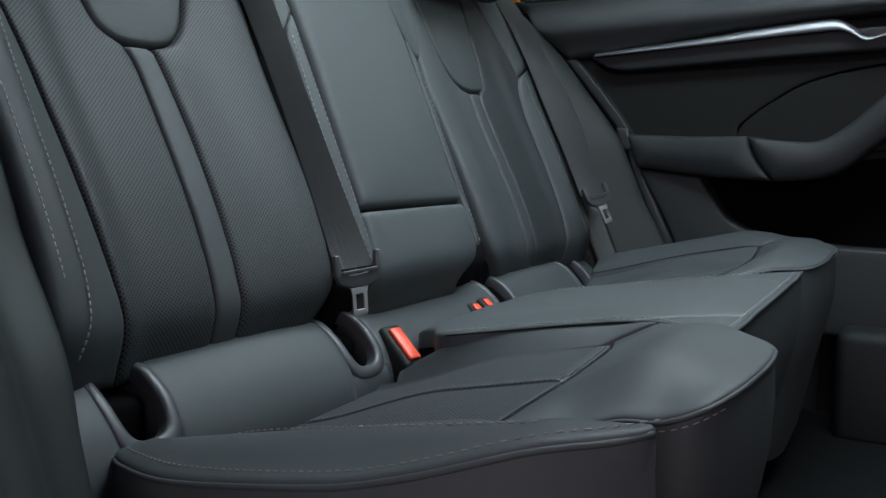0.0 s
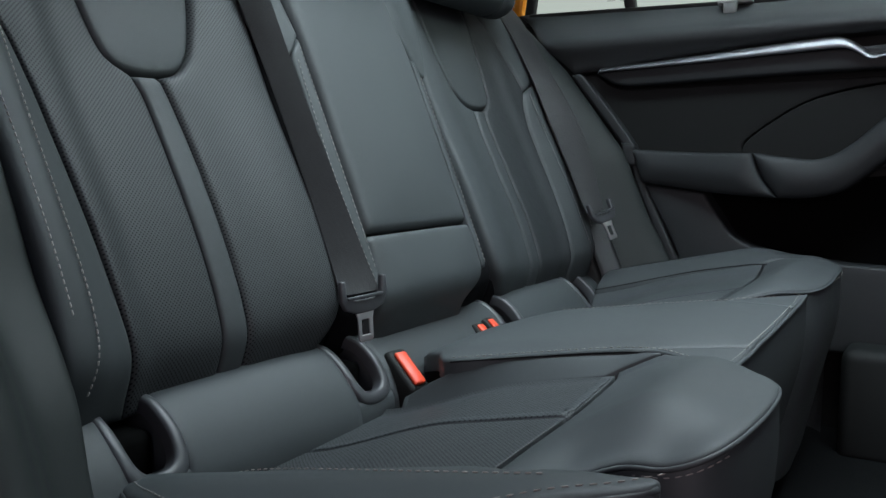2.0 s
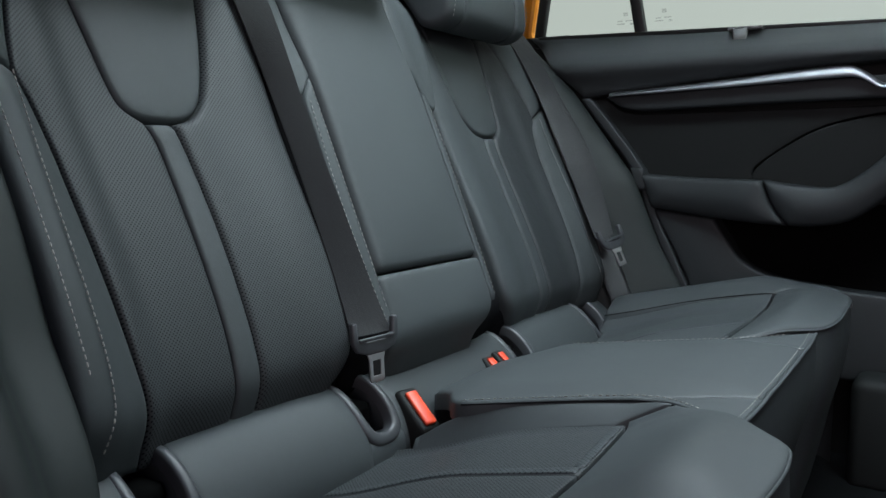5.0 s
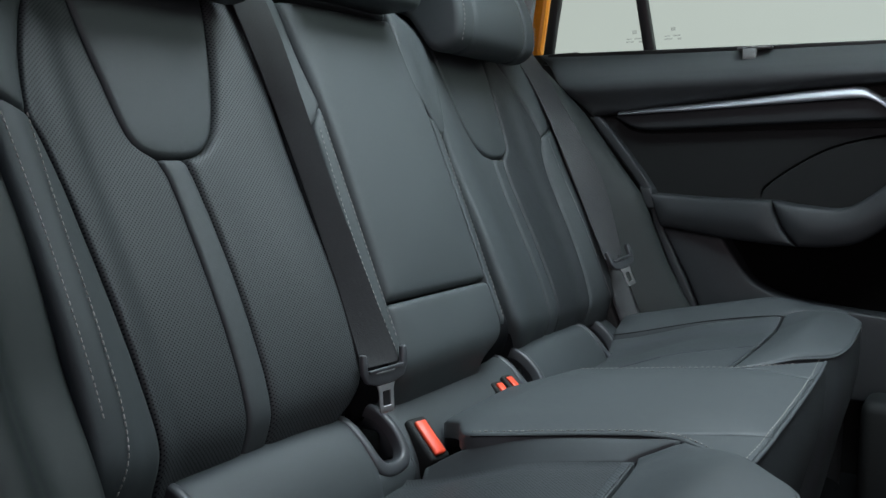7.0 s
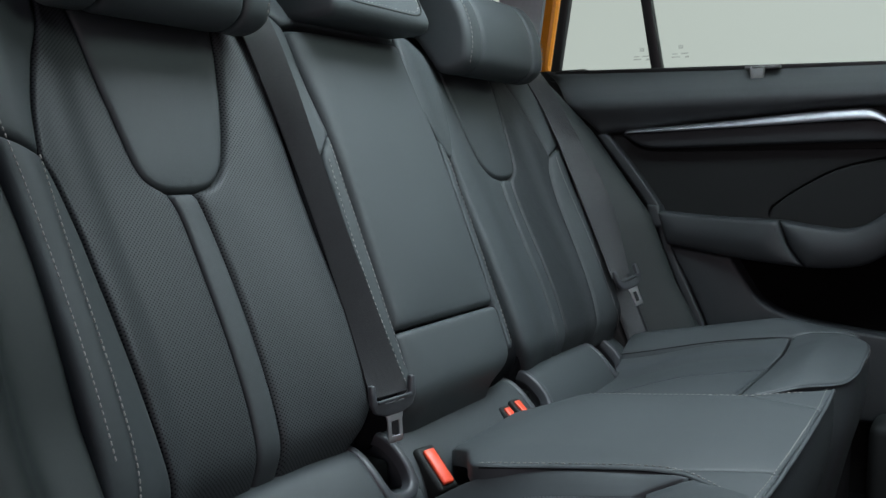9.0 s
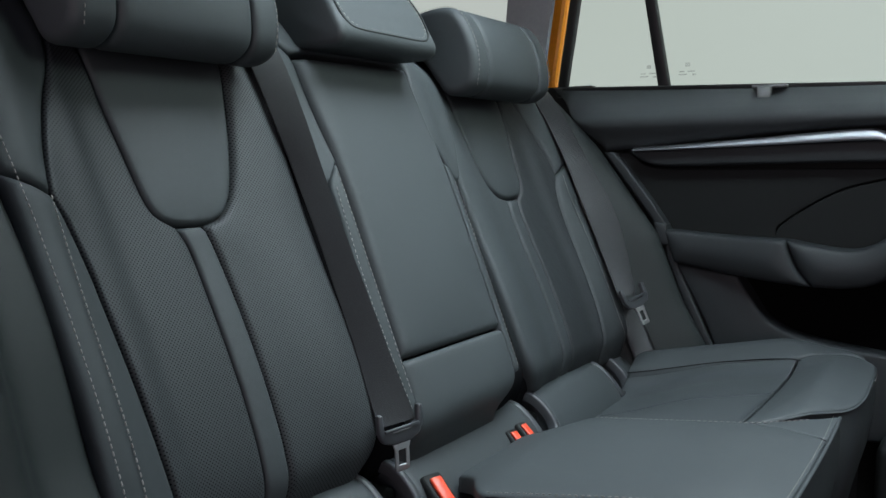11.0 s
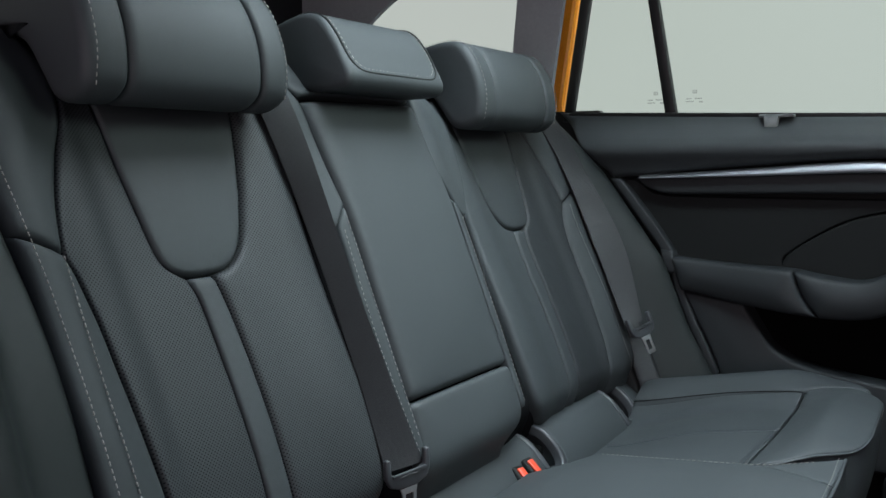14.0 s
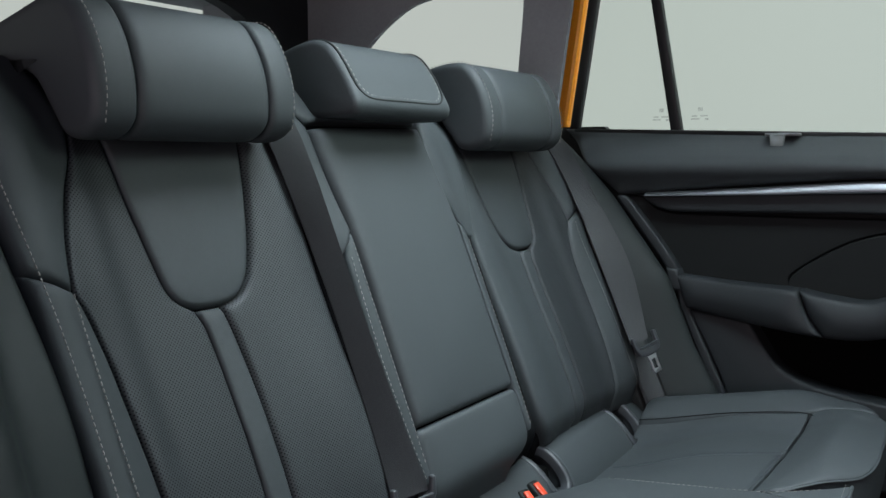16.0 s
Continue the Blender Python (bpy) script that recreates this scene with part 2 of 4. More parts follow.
def stitched(pts, length, pitch, r):
    """A row of single stitches along a 3D line."""
    bm = bmesh.new()
    run = 0.0
    nxt = 0.0
    for a, b in zip(pts, pts[1:]):
        seg = (b - a).length
        while nxt < run + seg:
            c = a.lerp(b, (nxt - run) / max(seg, 1e-9))
            d = (b - a).normalized()
            side = d.orthogonal().normalized()
            up = d.cross(side)
            ends = [c - d * length / 2, c - d * length * 0.3, c + d * length * 0.3, c + d * length / 2]
            rings = []
            for k, e in enumerate(ends):
                rr = r if k in (1, 2) else r * 0.45
                rings.append([bm.verts.new(e + (side * math.cos(q * math.pi / 2) + up * math.sin(q * math.pi / 2)) * rr) for q in range(4)])
            for r1, r2 in zip(rings, rings[1:]):
                for q in range(4):
                    bm.faces.new((r1[q], r1[(q + 1) % 4], r2[(q + 1) % 4], r2[q]))
            bm.faces.new(rings[0][::-1])
            bm.faces.new(rings[-1])
            nxt += pitch
        run += seg
    return bm


def tube(points, r, sides=8, closed=False):
    """A round bar along a 3D line."""
    bm = bmesh.new()
    pts = [Vector(p) for p in points]
    n = len(pts)
    rings = []
    for i, p in enumerate(pts):
        d = (pts[(i + 1) % n if closed else min(i + 1, n - 1)] - pts[i - 1 if closed else max(i - 1, 0)]).normalized()
        side = d.cross(Vector((0.31, 0.2, 0.93))).normalized()
        up = side.cross(d)
        rings.append([bm.verts.new(p + (side * math.cos(q * 2 * math.pi / sides) + up * math.sin(q * 2 * math.pi / sides)) * r) for q in range(sides)])
    for i in range(n if closed else n - 1):
        a, b = rings[i], rings[(i + 1) % n]
        for q in range(sides):
            bm.faces.new((a[q], a[(q + 1) % sides], b[(q + 1) % sides], b[q]))
    if not closed:
        bm.faces.new(rings[0][::-1])
        bm.faces.new(rings[-1])
    bmesh.ops.recalc_face_normals(bm, faces=bm.faces)
    return bm


def rounded(size, m, bevel=0.004, segments=2):
    """A box with rounded edges, of that size, at the pose m."""
    bm = bmesh.new()
    bmesh.ops.create_cube(bm, size=1.0, matrix=Matrix.Diagonal((*size, 1)))
    bmesh.ops.bevel(bm, geom=bm.edges, offset=bevel, segments=segments, affect="EDGES", profile=0.5)
    bmesh.ops.transform(bm, matrix=m, verts=bm.verts)
    return bm


def solid(outline, thick, m, bevel=0.0, hole=None):
    """A plate from a 2D outline (a hole in it, if given), thick along its z, at the pose m."""
    from mathutils.geometry import delaunay_2d_cdt
    pts = list(outline) + list(hole or [])
    n = len(outline)
    edges = [(i, (i + 1) % n) for i in range(n)]
    if hole:
        edges += [(n + i, n + (i + 1) % len(hole)) for i in range(len(hole))]
    co, _, faces, _, _, _ = delaunay_2d_cdt([Vector(p) for p in pts], edges, [], 0, 1e-7)
    bm = bmesh.new()
    vs = [bm.verts.new((q[0], q[1], 0)) for q in co]
    for f in faces:
        c = sum((co[k] for k in f), Vector((0, 0))) / len(f)
        if hole and inside([tuple(c)], hole)[0] or not inside([tuple(c)], outline)[0]:
            continue
        bm.faces.new([vs[k] for k in f])
    bmesh.ops.delete(bm, geom=[v for v in bm.verts if not v.link_faces], context="VERTS")
    r = bmesh.ops.extrude_face_region(bm, geom=bm.faces[:])
    bmesh.ops.translate(bm, vec=(0, 0, thick), verts=[g for g in r["geom"] if isinstance(g, bmesh.types.BMVert)])
    bmesh.ops.recalc_face_normals(bm, faces=bm.faces)
    if bevel:
        sharp = [e for e in bm.edges if len(e.link_faces) == 2 and e.calc_face_angle(0) > 0.6]
        bmesh.ops.bevel(bm, geom=sharp, offset=bevel, segments=2, affect="EDGES", profile=0.5)
    bmesh.ops.transform(bm, matrix=m, verts=bm.verts)
    return bm


def ease(a, b, x):
    t = min(1.0, max(0.0, (x - a) / (b - a)))
    return t * t * (3 - 2 * t)


# ---- the seat's surfaces ----
YC = 0.97                                  # the car's middle line
SLOPE = math.atan(0.42)
CT, ST = math.cos(SLOPE), math.sin(SLOPE)


def back(y, v, h):
    """A point of the backrest: y from the middle line, v up the slope, h out of it."""
    return Vector((-0.608 - v * ST + h * CT, YC + y, 0.5 + v * CT + h * ST))


def side_relief(s, v):
    """The outer seats' hollow and bolsters."""
    r = -0.012 + 0.012 * ease(0.46, 0.50, s) + 0.016 * ease(0.50, 0.56, s) - 0.008 * ease(0.572, 0.60, s)
    r += 0.012 * ease(0.30, 0.215, s)
    r += 0.012 * ease(0.0, 0.14, v) * ease(0.40, 0.16, v)
    r -= 0.03 * ease(0.10, 0.03, v) ** 2
    r -= 0.05 * ease(0.53, 0.72, v) ** 2
    return r


def side_back(sign, lift=0.0):
    return lambda s, v, h: back(sign * s, v, h + lift + side_relief(s, v))


def middle_back(y, v, h):
    return back(y, v, h + 0.028 - 0.04 * ease(0.10, 0.03, v) ** 2 - 0.03 * ease(0.58, 0.70, v) - 0.012 * ease(0.11, 0.17, abs(y)))


TRAP = [(0.447, 0.64), (0.447, 0.64), (0.436, 0.527), (0.428, 0.474), (0.419, 0.420), (0.411, 0.398), (0.396, 0.386), (0.377, 0.382), (0.345, 0.382),
        (0.321, 0.389), (0.303, 0.405), (0.291, 0.427), (0.277, 0.47), (0.265, 0.522), (0.242, 0.64), (0.242, 0.64)]
SEAM = [(0.475, 0.64), (0.488, 0.574), (0.508, 0.523), (0.525, 0.469), (0.534, 0.417), (0.524, 0.392), (0.514, 0.343), (0.510, 0.300), (0.506, 0.250),
        (0.502, 0.190), (0.498, 0.127), (0.495, 0.085), (0.497, 0.030)]


def backrest(sign, label):
    """One outer seat's backrest, with its panels."""
    surf = side_back(sign)
    ob = thing("rear_bench", back(sign * 0.38, 0.0, -0.05), label, "car seat", "rear backrests")
    core = pad([(0.202, 0.03), (0.202, 0.03), (0.575, 0.03), (0.575, 0.03), (0.59, 0.62), (0.58, 0.69), (0.25, 0.69), (0.212, 0.62)], side_back(sign, -0.012),
               0.0, 0.02, 0.01, 0.02, 0.10)
    part("core", core, FOAM, ob, "dark backrest core behind the seams")
    part("headrest_panel", pad(TRAP, surf, 0.006, 0.007, 0.011), LEATHER, ob, "smooth tapered leather panel")
    strip = [(0.344, 0.03), (0.344, 0.03), (0.340, 0.12), (0.339, 0.26), (0.343, 0.34), (0.349, 0.380), (0.349, 0.380), (0.387, 0.380), (0.387, 0.380), (0.379, 0.355),
             (0.376, 0.30), (0.375, 0.16), (0.379, 0.03), (0.379, 0.03)]
    part("centre_strip", pad(strip, surf, 0.002, 0.006, 0.009), LEATHER, ob, "narrow smooth leather strip")
    outer = [SEAM[0]] + SEAM + [SEAM[-1], (0.379, 0.03), (0.379, 0.03), (0.375, 0.16), (0.376, 0.30), (0.379, 0.355), (0.387, 0.380), (0.387, 0.380)] + TRAP[6:1:-1] + [(0.447, 0.64)] * 2
    part("insert", pad(outer, surf, 0.004, 0.006, 0.009), PERFORATED, ob, "perforated leather insert")
    inner = [(0.344, 0.03), (0.344, 0.03), (0.340, 0.12), (0.339, 0.26), (0.343, 0.34), (0.349, 0.380), (0.349, 0.380)] + TRAP[8:14] + [(0.242, 0.64)] * 2 + [
        (0.206, 0.63), (0.198, 0.56), (0.192, 0.49), (0.191, 0.30), (0.190, 0.20), (0.192, 0.12), (0.200, 0.08), (0.220, 0.05), (0.255, 0.03)]
    part("insert", pad(inner, surf, 0.004, 0.010, 0.012), PERFORATED if sign < 0 else LEATHER, ob, "perforated leather insert" if sign < 0 else "fine-grained leather insert")
    bolster = [SEAM[4]] + SEAM[4:] + [SEAM[-1], (0.576, 0.03), (0.576, 0.03), (0.573, 0.2), (0.574, 0.30), (0.578, 0.39), (0.584, 0.440), (0.584, 0.440), (0.556, 0.428)]
    part("bolster", pad(bolster, surf, 0.010, 0.008, 0.010), LEATHER, ob, "padded leather side bolster")
    shoulder = [SEAM[0]] + SEAM[:5] + [SEAM[4], (0.556, 0.428), (0.584, 0.440), (0.584, 0.440), (0.592, 0.50), (0.600, 0.56), (0.608, 0.64), (0.600, 0.690), (0.57, 0.70), (0.50, 0.70)]
    part("shoulder", pad(shoulder, surf, 0.006, 0.009, 0.008), LEATHER, ob, "smooth leather shoulder panel")
    part("top_panel", pad([(0.25, 0.60), (0.25, 0.60), (0.47, 0.60), (0.47, 0.60), (0.50, 0.67), (0.46, 0.69), (0.27, 0.69), (0.225, 0.66)], side_back(sign, -0.004), 0.003), LEATHER, ob)
    thread = 0.0008 if sign < 0 else 0.0004
    part("stitching", stitches([(0.541, 0.41), (0.540, 0.373), (0.540, 0.32), (0.540, 0.265), (0.539, 0.18), (0.539, 0.13), (0.543, 0.09), (0.555, 0.055)], surf, 0.0066, 0.0046, 0.0068, thread), THREAD, ob, "pale grey stitching")
    part("stitching", stitches([(0.588, 0.57), (0.580, 0.50), (0.572, 0.436), (0.566, 0.383), (0.563, 0.321), (0.562, 0.256), (0.562, 0.12)], surf, 0.0075, 0.0046, 0.0068, thread), THREAD, ob, "pale grey stitching")
    return ob


def middle_backrest():
    ob = thing("centre_bench", back(0, 0, -0.05), "dark grey leather centre backrest with fold-down armrest", "car seat", "rear backrests")
    core = pad([(-0.195, 0.03), (-0.195, 0.03), (0.195, 0.03), (0.195, 0.03), (0.19, 0.62), (0.15, 0.66), (-0.15, 0.66), (-0.19, 0.62)], lambda y, v, h: middle_back(y, v, h - 0.018),
               0.0, 0.02, 0.01, 0.02, 0.10)
    part("core", core, FOAM, ob, "dark backrest core behind the seams")
    rest = [(-0.129, 0.163), (-0.129, 0.163), (-0.128, 0.28), (-0.127, 0.36), (-0.130, 0.444), (-0.138, 0.515), (-0.146, 0.597), (-0.146, 0.597), (0.100, 0.602), (0.100, 0.602),
            (0.110, 0.510), (0.120, 0.440), (0.122, 0.33), (0.121, 0.163), (0.121, 0.163)]
    part("armrest_panel", pad(rest, middle_back, 0.007, 0.010, 0.012), LEATHER, ob, "large smooth leather armrest panel")
    lower = [(-0.129, 0.160), (-0.129, 0.160), (0.119, 0.160), (0.122, 0.150), (0.118, 0.095), (0.105, 0.070), (0.08, 0.05), (0.08, 0.03), (0.08, 0.03), (-0.150, 0.03), (-0.150, 0.03), (-0.140, 0.09)]
    part("armrest_base", pad(lower, middle_back, 0.007, 0.008, 0.008), LEATHER, ob, "short leather pad below the armrest")
    for sign in (-1, 1):
        a = 0.129 if sign < 0 else 0.123
        edge = [(sign * a, 0.09), (sign * a, 0.09), (sign * (a + 0.001), 0.28), (sign * (a + 0.002), 0.44), (sign * (a + 0.002), 0.44), (sign * (a + 0.022), 0.412), (sign * (a + 0.024), 0.36),
                (sign * (a + 0.026), 0.26), (sign * (a + 0.022), 0.16), (sign * (a + 0.018), 0.09), (sign * (a + 0.018), 0.09)]
        part("side_frame", pad(edge, middle_back, 0.002, 0.005, 0.005), LEATHER, ob, "narrow stitched leather edge")
        if sign < 0:
            part("stitching", stitches([(sign * (a + 0.006), 0.425), (sign * (a + 0.005), 0.30), (sign * (a + 0.005), 0.12)], middle_back, 0.0005, r=0.00045), THREAD, ob, "pale grey stitching")
        top = 0.147 if sign < 0 else 0.101
        cap = [(sign * (a + 0.002), 0.443), (sign * (a + 0.002), 0.443), (sign * (top - 0.006), 0.515), (sign * top, 0.60), (sign * top, 0.60), (sign * (top + 0.02), 0.64), (sign * (top + 0.07), 0.63),
               (sign * 0.198, 0.56), (sign * 0.192, 0.48), (sign * (a + 0.045), 0.415), (sign * (a + 0.022), 0.415)]
        part("upper_frame", pad(cap, middle_back, 0.003, 0.006, 0.006), LEATHER, ob, "smooth leather upper frame")
        part("stitching", stitches([(sign * (a + 0.016), 0.405), (sign * (a + 0.018), 0.36), (sign * (a + 0.020), 0.26), (sign * (a + 0.016), 0.16), (sign * (a + 0.012), 0.10)], middle_back, 0.0012, r=0.00045),
             THREAD, ob, "pale grey stitching")
    part("top_panel", pad([(-0.145, 0.605), (-0.145, 0.605), (0.1, 0.608), (0.1, 0.608), (0.12, 0.65), (0.08, 0.67), (-0.12, 0.67), (-0.165, 0.65)], middle_back, 0.003), LEATHER, ob)
    return ob


NEAR = backrest(-1, "black leather backrest with perforated inserts, beside the open door")
FAR = backrest(1, "black leather backrest with perforated inserts, beside the closed door")
MIDDLE = middle_backrest()


# ---- head restraints ----
def swept(profile, y0, y1, dip0, dip1, place, count=18):
    """A profile (out, up) swept sideways, drawn in at its two ends over the given lengths."""
    loop = [Vector(p) for p in curve2(profile, 0.008, True)]
    c = sum(loop, Vector((0, 0))) / len(loop)
    bm = bmesh.new()
    rings = []
    ys = [y0 + (y1 - y0) * (0.5 - 0.5 * math.cos(math.pi * i / count)) for i in range(count + 1)]
    for y in ys:
        inset = 0.0
        for d, r in ((y - y0, dip0), (y1 - y, dip1)):
            if d < r:
                inset = max(inset, r - math.sqrt(max(0.0, r * r - (r - d) ** 2)))
        ring = []
        for i, p in enumerate(loop):
            t = (loop[(i + 1) % len(loop)] - loop[i - 1]).normalized()
            n = Vector((t.y, -t.x))
            if n.dot(p - c) < 0 and (p - c).length > 0.03:
                n = -n
            ring.append(bm.verts.new(place(p.x - n.x * inset, y, p.y - n.y * inset)))
        rings.append(ring)
    k = len(loop)
    for a, b in zip(rings, rings[1:]):
        for q in range(k):
            bm.faces.new((a[q], a[(q + 1) % k], b[(q + 1) % k], b[q]))
    for ring in (rings[0], rings[-1]):
        mid = bm.verts.new(sum((v.co for v in ring), Vector()) / k)
        for q in range(k):
            bm.faces.new((ring[q], ring[(q + 1) % k], mid))
    bmesh.ops.recalc_face_normals(bm, faces=bm.faces)
    return bm


HEAD = [(0.088, 0.575), (0.096, 0.61), (0.094, 0.65), (0.080, 0.683), (0.045, 0.702), (-0.01, 0.714), (-0.065, 0.722), (-0.092, 0.708), (-0.090, 0.676), (-0.045, 0.660), (-0.014, 0.632),
        (0.0, 0.590), (0.012, 0.556), (0.042, 0.542), (0.072, 0.548)]
HEAD_MIDDLE = [(0.101, 0.574), (0.099, 0.604), (0.093, 0.640), (0.080, 0.672), (0.052, 0.691), (0.0, 0.700), (-0.07, 0.700), (-0.085, 0.67), (-0.06, 0.635), (0.0, 0.598), (0.045, 0.577), (0.086, 0.563)]


def head_restraint(centre, profile, half, cut, label, up=0.023):
    ob = thing("head_restraint", back(centre, 0.55, 0.03), label, "head restraint", "rear head restraints")
    place = lambda o, y, v: back(centre + y, v + up, o)
    if cut:
        part("centre_cover", swept(profile, -cut, cut, 0.013, 0.013, place, 24), LEATHER, ob)
        part("side_cover", swept(profile, -half, -cut, 0.015, 0.008, place), LEATHER, ob)
        part("side_cover", swept(profile, cut, half, 0.008, 0.022, place), LEATHER, ob)
    else:
        part("cover", swept(profile, -half, half, 0.010, 0.010, place, 30), LEATHER, ob)
    for y in (-0.07, 0.07):
        a, b = back(centre + y, 0.56, -0.045), back(centre + y, 0.64, -0.02)
        part("post", tube([a, b], 0.006, 10), STEEL, ob, "thin metal post")
    line = [(p[0] * 1.012, 0.63 + (p[1] - 0.63) * 1.012) for p in profile[-1:] + profile[:6]]
    for y in ([-half + 0.012, half - 0.016] if cut else []):
        part("stitching", stitches(line, lambda o, v, h: back(centre + y, v + up, o + 0.0006)), THREAD, ob, "pale grey stitching")
    if not cut:
        face = curve2([(p[1], p[0]) for p in profile[:6]], 0.006)
        depth = lambda v: float(np.interp(v, [p[0] for p in face], [p[1] for p in face]))
        on = lambda y, v, h: back(centre + y, v + up, depth(v) + h)
        for inset, name in ((0.011, "piping"), (0.016, "stitching")):
            e = half - inset
            low = 0.571 + inset
            border = [(-e, 0.694), (-e, 0.66), (-e, low + 0.03), (-e + 0.006, low + 0.010), (-e + 0.024, low), (0.0, low - 0.001), (e - 0.024, low), (e - 0.006, low + 0.010), (e, low + 0.03), (e, 0.66), (e, 0.694)]
            if name == "piping":
                part(name, tube([on(p[0], p[1], 0.0) for p in curve2(border, 0.006)], 0.0020), BLACK, ob, "raised dark piping round the face")
            else:
                part(name, stitches(border, on, 0.0006), THREAD, ob, "pale grey stitching")
    return ob


head_restraint(-0.362, HEAD, 0.142, 0.092, "black leather head restraint with vertical seams on the outer seat")
head_restraint(0.357, HEAD, 0.142, 0.092, "black leather head restraint with vertical seams on the outer seat", 0.015)
head_restraint(-0.018, HEAD_MIDDLE, 0.112, 0, "smaller black leather head restraint on the centre seat")


# ---- cushions ----
def seat(x, y, h):
    return Vector((x, YC + y, 0.49 + 0.225 * (x + 0.58) + 0.028 * y + h))


def side_seat(sign):
    """An outer seat: the sunken insert, the raised front and outer bolsters."""
    edge = 0.505 if sign < 0 else 0.53

    def f(x, s, h):
        sunk = ease(-0.185, -0.290, x) * ease(0.150, 0.186, s) * ease(edge + 0.012, edge - 0.022, s)
        r = -((0.016 if sign < 0 else 0.010) + 0.022 * ease(-0.40, -0.58, x)) * sunk
        r += 0.017 * ease(-0.25, -0.50, x) * ease(0.186, 0.150, s)
        r += 0.005 * ease(0.215, 0.165, s) * ease(-0.30, -0.25, x) * ease(-0.17, -0.21, x)
        r += 0.003 * ease(-0.26, -0.16, x) * ease(0.47, 0.38, s) * ease(0.16, 0.28, s) - 0.014 * ease(-0.19, -0.12, x) * (ease(0.50, 0.46, s) if sign < 0 else 1.0)
        if sign < 0:
            r += 0.006 * ease(edge - 0.02, edge + 0.012, s) * ease(-0.14, -0.20, x) - 0.010 * ease(0.535, 0.59, s) * ease(-0.16, -0.32, x)
            r -= 0.015 * ease(0.37, 0.445, s) * ease(0.53, 0.495, s) * ease(-0.27, -0.22, x) * ease(-0.12, -0.17, x)
        else:
            r += 0.013 * ease(edge - 0.07, edge, s) * ease(-0.17, -0.28, x) + 0.019 * ease(edge, 0.585, s) * ease(-0.22, -0.34, x) - 0.03 * ease(0.595, 0.64, s)
            x -= 0.045 * ease(-0.36, -0.1, x)
        return seat(x, sign * s, h + r)
    return f


def skirt_below(rim, drop, shift, rows=8, swell=0.006):
    """The upright side of a cushion: a rim line in 3D carried down to a height, shifted by a vector, slightly swollen."""
    bm = bmesh.new()
    normals = []
    for i, p in enumerate(rim):
        d = rim[min(i + 1, len(rim) - 1)] - rim[max(i - 1, 0)]
        normals.append(Vector((d.y, -d.x, 0)).normalized())
    if sum(n.dot(Vector(shift)) for n in normals) > 0:
        normals = [-n for n in normals]
    lines = []
    for k in range(rows + 1):
        t = k / rows
        out = swell * math.sin(math.pi * min(1, t * 1.8)) if t < 0.556 else 0.0
        lines.append([bm.verts.new(Vector((p.x, p.y, p.z + (drop - p.z) * t)) + n * out + Vector(shift) * t ** 1.4) for p, n in zip(rim, normals)])
    for a, b in zip(lines, lines[1:]):
        for i in range(len(rim) - 1):
            bm.faces.new((a[i], a[i + 1], b[i + 1], b[i]))
    bmesh.ops.recalc_face_normals(bm, faces=bm.faces)
    return bm


